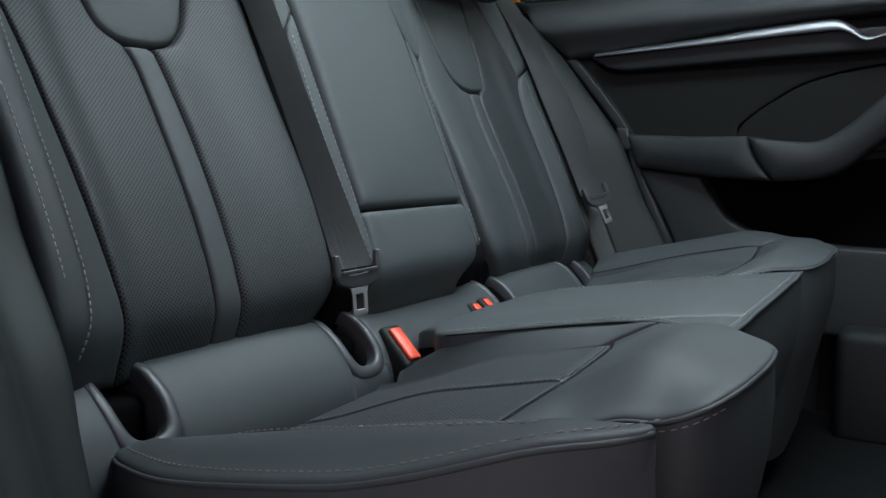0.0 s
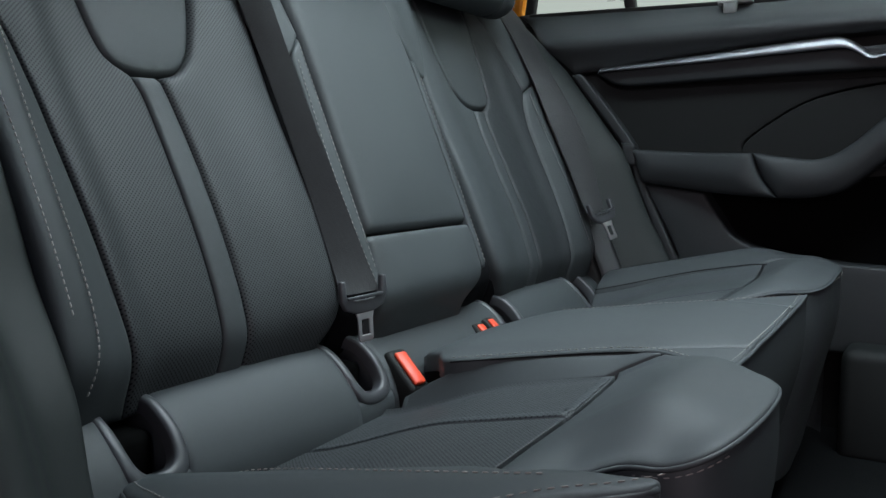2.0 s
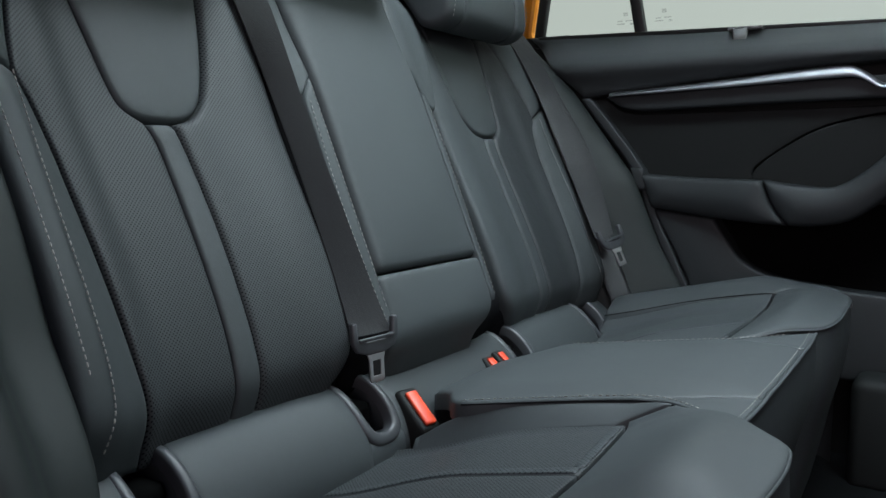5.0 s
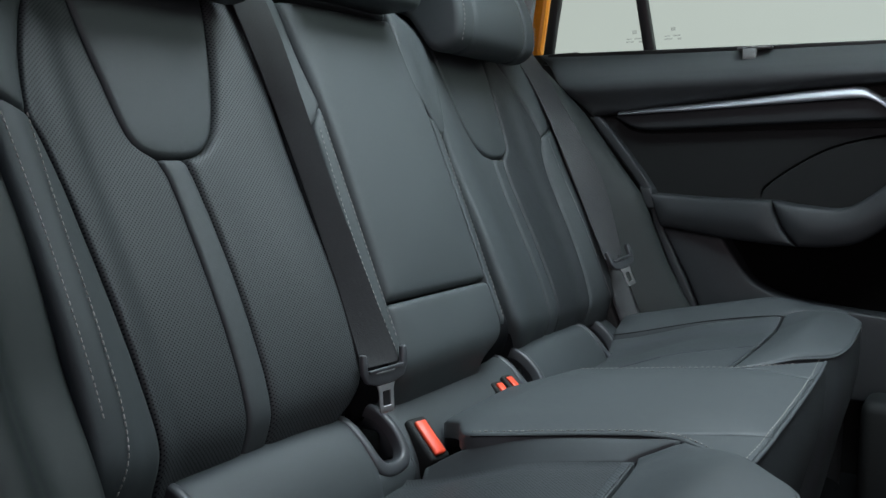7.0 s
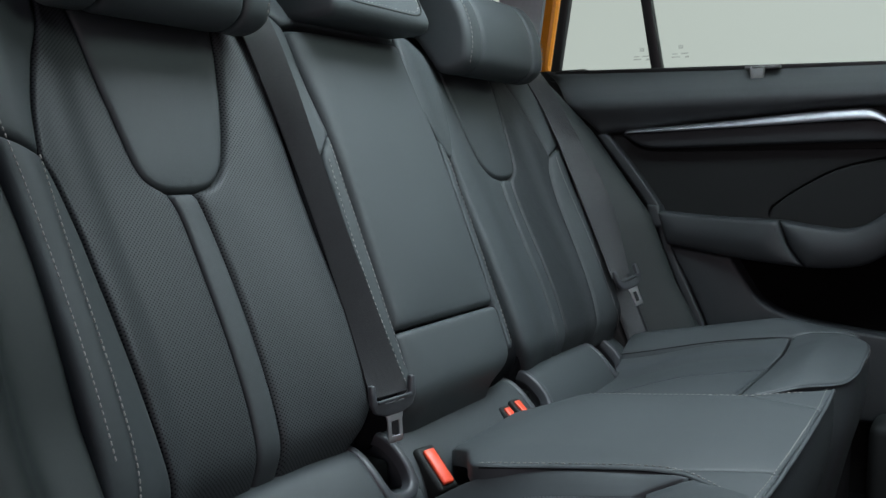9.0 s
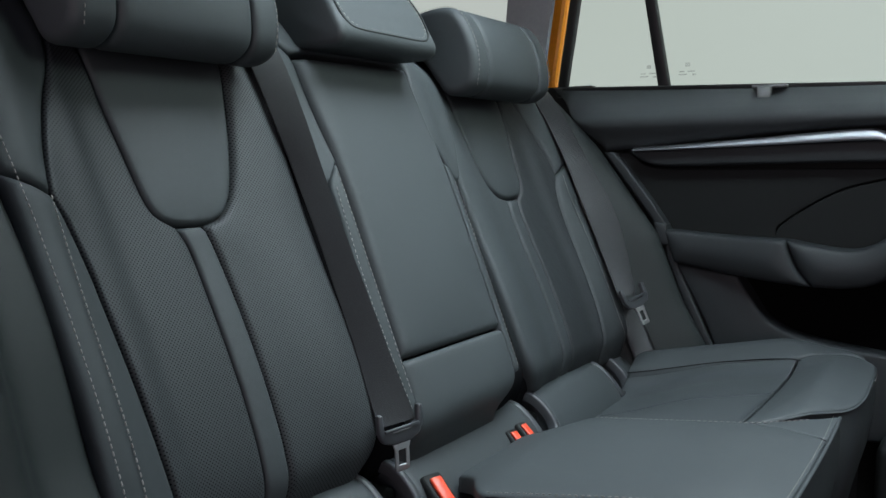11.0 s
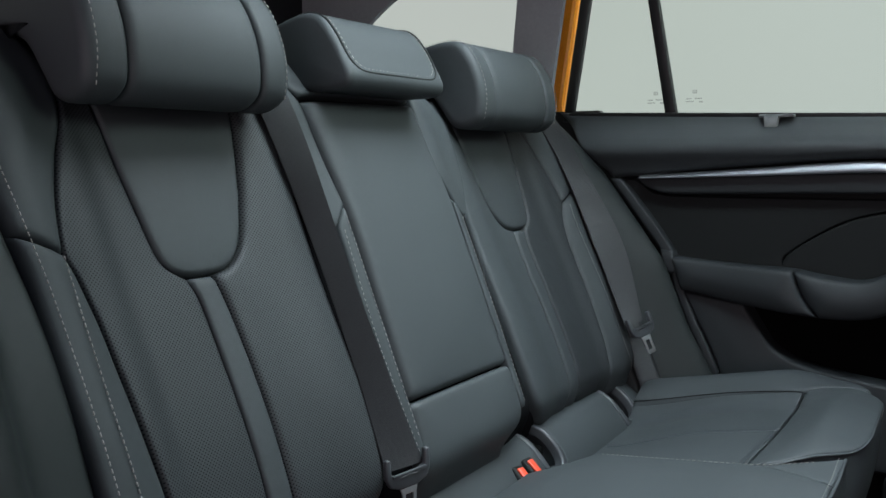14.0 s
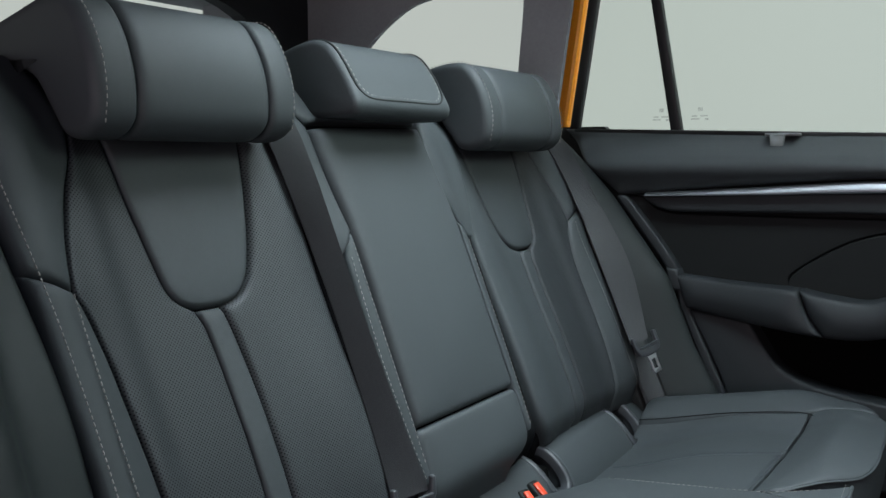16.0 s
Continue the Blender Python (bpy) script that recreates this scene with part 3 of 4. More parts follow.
def cushion(sign, label):
    surf = side_seat(sign)
    near = sign < 0
    ob = thing("rear_seat_cushion", seat(-0.35, sign * 0.38, -0.25), label, "car seat", "rear seat cushions")
    out = 0.47 if near else 0.545
    core = pad([(-0.57, 0.21), (-0.57, 0.21), (-0.57, out), (-0.57, out), (-0.24, out), (-0.17, out - 0.06), (-0.14, out - 0.1), (-0.137, 0.36), (-0.16, 0.30), (-0.24, 0.23)],
               lambda x, s, h: surf(x, s, h - 0.022), 0.0, 0.02, 0.01, 0.02, 0.05)
    part("core", core, FOAM, ob, "dark cushion core behind the seams")
    split, wide = (0.322, 0.488) if near else (0.368, 0.525)
    # the front bolster, from the insert's front seam to the rim
    knee = [(-0.222, 0.490), (-0.213, 0.463), (-0.190, 0.449), (-0.142, 0.441), (-0.124, 0.417)] if near else [(-0.222, 0.548), (-0.190, 0.556), (-0.150, 0.548), (-0.125, 0.515)]
    rim = knee + [(-0.116, 0.37), (-0.115, 0.31), (-0.124, 0.265), (-0.150, 0.235), (-0.200, 0.192), (-0.246, 0.164)]
    front = [(-0.292, 0.172), (-0.292, 0.172), (-0.286, 0.23), (-0.279, split), (-0.279, (split + wide) / 2), (-0.277, wide), (-0.277, wide)] + [rim[0]] + rim + [rim[-1]]
    part("front_bolster", pad(front, surf, 0.015, 0.009, 0.0032, wide=0.07), LEATHER, ob, "smooth raised leather front bolster")
    # the sunken insert in two halves, with perforated bands along their seams
    for a, b in ((0.178, split - 0.0005), (split + 0.0005, wide)):
        ins = [(-0.60, a), (-0.60, a), (-0.60, b), (-0.60, b), (-0.282, b), (-0.282, b), (-0.284 if a > 0.2 else -0.287, (a + b) / 2), (-0.284 if a > 0.2 else -0.294, a), (-0.284 if a > 0.2 else -0.294, a)]
        part("insert", pad(ins, surf, 0.002, 0.003, 0.0014, skirt=0.008), PERFORATED if near else LEATHER, ob, "finely perforated leather insert" if near else "smooth leather insert")
    over = lambda x, s, h: surf(x, s, h + 0.0018)
    for band in ([(-0.58, split - 0.016), (-0.286, split - 0.016), (-0.286, split - 0.002), (-0.58, split - 0.002)],
                 [(-0.307, 0.181), (-0.2955, split - 0.017), (-0.284, split - 0.017), (-0.296, 0.181)]):
        part("perforated_band", pad(band, over, 0.0004, 0.002, 0.0012, 0.006, 0.003, smooth=False), COARSE, ob, "coarsely perforated leather band along the seam")
    # the flank that climbs to the centre cushion
    inner = [(-0.56, 0.172), (-0.56, 0.172), (-0.50, 0.163), (-0.40, 0.156), (-0.33, 0.151), (-0.285, 0.152), (-0.252, 0.162), (-0.252, 0.162), (-0.290, 0.170), (-0.306, 0.178), (-0.306, 0.178), (-0.56, 0.182), (-0.56, 0.182)]
    part("inner_flank", pad(inner, surf, 0.001, 0.003, 0.0015), LEATHER, ob, "smooth leather flank beside the centre cushion")
    # the outer bolster
    if near:
        ridge = [(-0.605, 0.490), (-0.495, 0.509), (-0.37, 0.521), (-0.265, 0.532), (-0.20, 0.538), (-0.15, 0.524)]
        edge = [(-0.137, 0.530), (-0.160, 0.550), (-0.200, 0.573), (-0.262, 0.592), (-0.342, 0.597), (-0.475, 0.583), (-0.560, 0.560), (-0.600, 0.542)]
        top = [(-0.60, 0.488), (-0.60, 0.488), (-0.277, 0.490), (-0.222, 0.492), (-0.19, 0.500), (-0.15, 0.512)] + edge[:-1] + [edge[-1]] * 2
    else:
        ridge = [(-0.60, 0.530), (-0.45, 0.531), (-0.36, 0.529), (-0.29, 0.523), (-0.262, 0.512)]
        edge = [(-0.150, 0.560), (-0.165, 0.578), (-0.210, 0.600), (-0.30, 0.612), (-0.42, 0.616), (-0.540, 0.612), (-0.600, 0.60)]
        top = [(-0.60, 0.527), (-0.60, 0.527), (-0.45, 0.528), (-0.36, 0.527), (-0.277, 0.527), (-0.222, 0.550), (-0.19, 0.558)] + edge[:-1] + [edge[-1]] * 2
    part("outer_bolster", pad(top, surf, 0.003, 0.006, 0.005), LEATHER, ob, "stitched leather side bolster")
    border = [surf(p[0], p[1], -0.008) for p in curve2(edge[::-1], 0.012)]
    part("side_panel", skirt_below(border, 0.29, (0, -sign * 0.02, 0)), LEATHER, ob, "plain leather panel under the side rim")
    part("piping", tube([p + Vector((0, 0, 0.003)) for p in border], 0.0022), LEATHER, ob, "leather piping along the side rim")
    border = [surf(p[0], p[1], -0.008) for p in curve2(rim, 0.012)]
    part("front_panel", skirt_below(border, 0.29, (-0.045, 0, 0)), LEATHER, ob, "plain leather panel under the front rim")
    part("piping", tube([surf(p[0], p[1], -0.005) for p in curve2(rim, 0.008)], 0.0021), LEATHER, ob, "leather piping along the front rim")
    # stitches hang just under the front rim's piping
    hem = [surf(p[0], p[1], -0.0100) for p in curve2(rim[:5], 0.008)]
    mid = sum(hem, Vector()) / len(hem) + Vector((-0.03, 0, 0))
    spread = [p + Vector((p.x - mid.x, p.y - mid.y, 0)).normalized() * 0.0022 for p in hem]
    part("stitching", stitched(spread, 0.0050, 0.0076, 0.0005), THREAD, ob, "pale grey stitching")
    if near:
        part("stitching", stitches([(p[0], p[1]) for p in ridge[:5]], surf, 0.0026, r=0.0006), THREAD, ob, "pale grey stitching")
        part("stitching", stitches([(p[0], p[1] - 0.012) for p in edge[::-1]], surf, 0.0012, r=0.0005), THREAD, ob, "pale grey stitching")
    else:
        part("seam", tube([surf(p[0], p[1], 0.0008) for p in curve2(ridge, 0.008)], 0.0008), FOAM, ob, "dark seam beside the bolster")
    return ob


cushion(-1, "black leather seat cushion with perforated insert, beside the open door")
cushion(1, "black leather seat cushion with perforated insert, beside the closed door")


def middle_seat(x, y, h):
    rise = float(np.interp(x, [-0.60, -0.517, -0.435, -0.361, -0.298, -0.248, -0.205, -0.175], [0.012, 0.0195, 0.0150, 0.0110, 0.0070, 0.0015, -0.006, -0.013]))
    return seat(x, y, h + rise + 0.003 * ease(0.15, 0.09, abs(y)))


def middle_cushion():
    ob = thing("centre_seat_cushion", seat(-0.35, 0, -0.25), "dark grey leather centre seat cushion", "car seat", "rear seat cushions")
    flank = [(-0.50, 0.164), (-0.40, 0.156), (-0.33, 0.151), (-0.28, 0.151)]
    corner = [(-0.25, 0.161), (-0.205, 0.192), (-0.176, 0.222), (-0.176, 0.222)]
    top = [(-0.59, 0.085), (-0.59, 0.085), (-0.555, 0.105), (-0.530, 0.140)] + flank + [(-0.28, 0.151), (-0.23, 0.135), (-0.174, 0.115), (-0.174, 0.115)]
    outline = [(x, -y) for x, y in top] + [(-0.172, 0.0)] + top[::-1]
    part("seat_pad", pad(outline, middle_seat, 0.004, 0.005, 0.004), LEATHER, ob, "smooth flat leather seat pad")
    for s in (-1, 1):
        wedge = [(-0.278, 0.151), (-0.278, 0.151)] + corner + [(-0.174, 0.116), (-0.174, 0.116), (-0.23, 0.136)]
        part("corner_panel", pad([(x, s * y) for x, y in wedge], middle_seat, 0.003, 0.003, 0.0022, 0.009), LEATHER, ob, "smooth leather corner panel")
        part("stitching", stitches([(x, s * (y - 0.006)) for x, y in flank + corner[:2]], middle_seat, 0.0012, r=0.00055), THREAD, ob, "pale grey stitching")
        part("seam", tube([middle_seat(x, s * (y + 0.001), -0.003) for x, y in curve2(flank + [corner[0], (-0.240, 0.166)], 0.008)], 0.0010), FOAM, ob, "dark seam beside the stitching")
    edge = [(-0.190, -0.240), (-0.176, -0.222), (-0.170, -0.1), (-0.169, 0.0), (-0.170, 0.1), (-0.176, 0.222), (-0.190, 0.240)]
    rim = [middle_seat(p[0], p[1], -0.006 - 0.012 * ease(0.222, 0.240, abs(p[1]))) for p in curve2(edge, 0.012)]
    part("front_panel", skirt_below(rim, 0.29, (-0.045, 0, 0)), LEATHER, ob, "plain leather front panel")
    part("piping", tube([middle_seat(p[0], p[1], -0.002) for p in curve2(edge[1:6], 0.012)], 0.0025), LEATHER, ob)
    part("stitching", stitches([(p[0] - 0.008, p[1]) for p in edge[1:6]], middle_seat, 0.0004, r=0.0005), THREAD, ob, "pale grey stitching")
    return ob


middle_cushion()


# ---- rear roll, child-seat anchor guides and buckles ----
ROLL = [(-0.590, 0.430), (-0.583, 0.460), (-0.595, 0.490), (-0.615, 0.515), (-0.640, 0.533), (-0.670, 0.535), (-0.695, 0.525), (-0.705, 0.450), (-0.665, 0.410)]


def roll(y0, y1):
    ob = thing("seat_roll", (-0.6, YC + (y0 + y1) / 2, 0.44), "rounded leather roll between cushion and backrest", "car seat", "leather rolls behind the cushions")
    part("cover", swept(ROLL, y0, y1, 0.007, 0.007, lambda x, y, z: Vector((x, YC + y, z - 0.005)), 14), LEATHER, ob)
    return ob


ROLL_LOW = [(-0.590, 0.425), (-0.5835, 0.455), (-0.588, 0.474), (-0.600, 0.478), (-0.640, 0.460), (-0.650, 0.420), (-0.620, 0.410)]
for a, b in ((-0.66, -0.534), (-0.476, -0.222), (-0.162, 0.162), (0.222, 0.476), (0.534, 0.66)):
    ob = roll(a, b)
    if b < 0.6:
        part("joining_cover", swept(ROLL_LOW, b - 0.012, b + 0.072, 0.001, 0.001, lambda x, y, z: Vector((x - 0.0006, YC + y, z - 0.005)), 6), LEATHER, ob, "leather running on under the anchor guide")


GUIDE = curve2([(-0.700, 0.518), (-0.672, 0.529), (-0.642, 0.528), (-0.615, 0.510), (-0.595, 0.485), (-0.584, 0.457), (-0.588, 0.430)], 0.004)
GUIDE_RUN = np.concatenate([[0.0], np.cumsum([(b - a).length for a, b in zip(GUIDE, GUIDE[1:])])])


def guide_face(y):
    """The curved face that an anchor guide's frame follows: sideways, down over the roll, out."""
    def f(u, v, h):
        k = min(len(GUIDE) - 2, max(0, int(np.searchsorted(GUIDE_RUN, v)) - 1))
        p = GUIDE[k].lerp(GUIDE[k + 1], (v - GUIDE_RUN[k]) / (GUIDE_RUN[k + 1] - GUIDE_RUN[k]))
        d = (GUIDE[min(k + 2, len(GUIDE) - 1)] - GUIDE[max(k - 1, 0)]).normalized()
        return Vector((p.x - d.y * h, YC + y + u, p.y + d.x * h))
    return f


def anchor_guide(y):
    ob = thing("anchor_guide", (-0.6, YC + y, 0.44), "grey plastic child-seat anchor guide with dark slot", "anchor guide", "child-seat anchor guides")
    outline = [(-0.036, 0.004), (-0.036, 0.004), (-0.037, 0.07), (-0.036, 0.115), (-0.030, 0.138), (-0.014, 0.148), (0.014, 0.148), (0.030, 0.138), (0.036, 0.115), (0.037, 0.07), (0.036, 0.004), (0.036, 0.004),
               (0.023, 0.004), (0.023, 0.004), (0.024, 0.07), (0.023, 0.110), (0.018, 0.126), (0.009, 0.132), (-0.009, 0.132), (-0.018, 0.126), (-0.023, 0.110), (-0.024, 0.07), (-0.023, 0.004), (-0.023, 0.004)]
    part("frame", pad(outline, guide_face(y), 0.003, 0.0030, 0.0025, 0.005, 0.012, 0.004, step=0.005), GREY, ob, "grey plastic frame")
    # Solid block; its black stands for the shade within the slot.
    part("slot", rounded((0.070, 0.050, 0.085), Matrix.Translation((-0.664, YC + y, 0.462)), 0.010), HOLLOW_SHADE, ob, "solid block painted black as the slot's shade")
    part("anchor_bar", tube([(-0.634, YC + y - 0.02, 0.476), (-0.634, YC + y + 0.02, 0.476)], 0.003), GREY, ob, "thin steel bar")
    return ob


for y in (-0.505, -0.192, 0.192, 0.505):
    anchor_guide(y)


def buckle(x, y, z, turn, tilt, size, label):
    ob = thing("seat_belt_buckle", (x, YC + y, z - 0.03), label, "seat belt buckle", "seat belt buckles")
    m = Matrix.Translation((x, YC + y, z)) @ Euler((0, radians(tilt), radians(turn))).to_matrix().to_4x4() @ Matrix.Scale(size, 4)
    part("housing", rounded((0.075, 0.036, 0.05), m @ Matrix.Translation((0, 0, -0.026)), 0.006), BLACK, ob)
    part("button", rounded((0.058, 0.020, 0.007), m @ Matrix.Translation((0.002, 0, 0.0015)), 0.003), RED, ob, "orange-red release button")
    return ob


buckle(-0.580, -0.135, 0.495, -14, 38, 0.90, "black seat belt buckle with orange-red button")
buckle(-0.592, 0.084, 0.499, -14, 36, 0.62, "black seat belt buckle with orange-red button")
buckle(-0.592, 0.116, 0.502, -6, 38, 0.62, "black seat belt buckle with orange-red button")


# ---- belts ----
def ribbon(left, right):
    """A woven strap between two edge lines in 3D, with thickness."""
    bm = bmesh.new()
    uv = bm.loops.layers.uv.new("UVMap")
    rows = []
    run = 0.0
    last = None
    for a, b in zip(left, right):
        mid = (a + b) / 2
        run += (mid - last).length if last else 0.0
        last = mid
        rows.append((run, [a.lerp(b, t) + Vector((0.001 * math.sin(math.pi * t), 0, 0)) for t in np.linspace(0, 1, 7)]))
    lay = []
    for off in (0.0, -0.0014):
        lay.append([[bm.verts.new(p + Vector((off, 0, 0))) for p in r[1]] for r in rows])
    for k, grid in enumerate(lay):
        for i in range(len(rows) - 1):
            for j in range(6):
                q = [grid[i][j], grid[i][j + 1], grid[i + 1][j + 1], grid[i + 1][j]]
                where = [(j, i), (j + 1, i), (j + 1, i + 1), (j, i + 1)]
                fc = bm.faces.new(q)
                for l, (jj, ii) in zip(fc.loops, where):
                    l[uv].uv = (jj / 6 * 0.048, rows[ii][0])
    for i in range(len(rows) - 1):
        for j in (0, 6):
            bm.faces.new((lay[0][i][j], lay[0][i + 1][j], lay[1][i + 1][j], lay[1][i][j]))
    bmesh.ops.recalc_face_normals(bm, faces=bm.faces)
    return bm


def belt(left, right, where, across, down, group, label):
    """A strap with its tongue: where is the tongue's middle, across its width, down the way it hangs."""
    ob = thing("seat_belt", where, label, "seat belt", "rear seat belts")
    l = [back(p[0], p[1], p[2]) for p in curve2(left, 0.02)]
    r = [back(p[0], p[1], p[2]) for p in curve2(right, 0.02)]
    n = min(len(l), len(r))
    pick = lambda q: [q[round(i * (len(q) - 1) / (n - 1))] for i in range(n)]
    part("webbing", ribbon(pick(l), pick(r)), WEB, ob, "black woven webbing", False)
    across, down = Vector(across).normalized(), Vector(down).normalized()
    out = across.cross(down).normalized()
    if out.x < 0:
        out = -out
    m = Matrix((( *across, 0), (*(-down), 0), (*out, 0), (0, 0, 0, 1))).transposed()
    m.translation = where
    tongue = part("tongue", solid([(-0.034, 0.030), (-0.034, 0.006), (-0.028, -0.006), (-0.012, -0.012), (0.012, -0.012), (0.028, -0.006), (0.034, 0.006), (0.034, 0.030), (0.027, 0.030), (0.026, 0.010), (0.012, 0.004),
                              (-0.012, 0.004), (-0.026, 0.010), (-0.027, 0.030)], 0.009, m, 0.002), GREY, ob, "grey plastic tongue grip")
    part("bar", solid([(-0.026, 0.006), (0.026, 0.006), (0.026, 0.010), (-0.026, 0.010)], 0.004, m @ Matrix.Translation((0, 0, 0.008)), 0.0008), GREY, tongue)
    part("plate", solid([(-0.0135, -0.010), (0.0135, -0.010), (0.0108, -0.020), (0.0108, -0.044), (0.009, -0.047), (-0.009, -0.047), (-0.0108, -0.044), (-0.0108, -0.020)], 0.0028,
                        m @ Matrix.Translation((0, 0, 0.005)), 0.0006, [(-0.006, -0.020), (0.006, -0.020), (0.006, -0.039), (-0.006, -0.039)]), STEEL, tongue, "steel latch plate")
    return ob


belt([(-0.226, 0.64, 0.006), (-0.218, 0.58, 0.010), (-0.208, 0.50, 0.010), (-0.200, 0.43, 0.008), (-0.198, 0.366, 0.010), (-0.198, 0.284, 0.012), (-0.200, 0.188, 0.014), (-0.206, 0.092, 0.016)],
     [(-0.184, 0.64, 0.024), (-0.183, 0.58, 0.034), (-0.179, 0.507, 0.036), (-0.175, 0.418, 0.034), (-0.174, 0.323, 0.036), (-0.170, 0.231, 0.037), (-0.164, 0.155, 0.036), (-0.155, 0.088, 0.034)],
     back(-0.181, 0.079, 0.022), (0.017, 0.060, 0.004), (0.06, 0.0, -1), "", "black woven seat belt with grey tongue hanging beside centre backrest")
belt([(0.545, 0.66, -0.01), (0.540, 0.58, 0.015), (0.552, 0.483, 0.026), (0.560, 0.335, 0.030), (0.524, 0.145, 0.050)],
     [(0.602, 0.66, -0.005), (0.600, 0.58, 0.030), (0.606, 0.45, 0.050), (0.610, 0.30, 0.068), (0.570, 0.145, 0.068)],
     back(0.536, 0.128, 0.072), (0.016, 0.052, 0.010), (0.42, 0.10, -1), "", "black woven seat belt with grey tongue beside the closed door")
part("lower_strap", ribbon([back(0.566, v, 0.018) for v in (0.15, 0.08, -0.05)], [back(0.612, v, 0.044) for v in (0.15, 0.08, -0.05)]), WEB, bpy.data.objects["seat_belt.001"])


# ---- side wings of the seat ----
def wing(sign):
    ob = thing("seat_side_wing", back(sign * 0.64, -0.2, 0.0), "plain grey leather side wing beside the backrest", "car seat", "seat side wings")

    def surf(s, v, h):
        if sign > 0:
            rise = float(np.interp(v, [-0.2, -0.02, 0.1, 0.245, 0.31, 0.455, 0.59, 0.7], [0.125, 0.120, 0.105, 0.105, 0.088, 0.050, -0.005, -0.05]))
            return back(s, v, h + 0.008 + rise * ease(0.59, 0.672, s) - 0.04 * ease(0.53, 0.72, v) ** 2)
        return back(-s, v, h + 0.010 + 0.008 * ease(0.45, 0.25, v) + 0.024 * ease(0.18, 0.03, v) + 0.098 * ease(0.62, 0.69, s) * ease(0.70, 0.32, v) - 0.022 * ease(0.24, 0.0, v) * ease(0.62, 0.69, s) - 0.05 * ease(0.53, 0.72, v) ** 2)

    e = 0.70 if sign < 0 else 0.676
    line = [(0.612, 0.70), (0.612, 0.70), (0.602, 0.60), (0.590, 0.52), (0.577, 0.44), (0.567, 0.36), (0.563, 0.28), (0.564, 0.16), (0.571, 0.06), (0.582, -0.03), (0.592, -0.2), (0.592, -0.2), (e, -0.2), (e, -0.2),
            (e, 0.70), (e, 0.70)]
    line = [(s + 0.008, v) for s, v in line] if sign < 0 else line
    part("cover", pad(line, surf, 0.012, 0.010, 0.009, 0.014, 0.06), VINYL, ob)
    return ob


wing(-1)
wing(1)


# ---- far door ----
DOOR_Y = 1.655


def door_face(lift=0.0):
    return lambda x, z, h: Vector((x, DOOR_Y - h - lift, z))


def moulding(low, high, y):
    """A bright strip between two lines (x, z) on the door, its face rounded and tipped up."""
    bm = bmesh.new()
    count = 70
    rows = []
    for k in range(count + 1):
        a = low[round(k / count * (len(low) - 1))]
        b = high[round(k / count * (len(high) - 1))]
        rows.append([bm.verts.new((a[0] + (b[0] - a[0]) * t, y - out - (1 - t) * 0.010, a[1] + (b[1] - a[1]) * t)) for t, out in ((0, -0.012), (0, 0), (0.33, 0.002), (0.66, 0.002), (1, 0), (1, -0.012))])
    for a, b in zip(rows, rows[1:]):
        for q in range(5):
            bm.faces.new((a[q], b[q], b[q + 1], a[q + 1]))
    bmesh.ops.recalc_face_normals(bm, faces=bm.faces)
    return bm


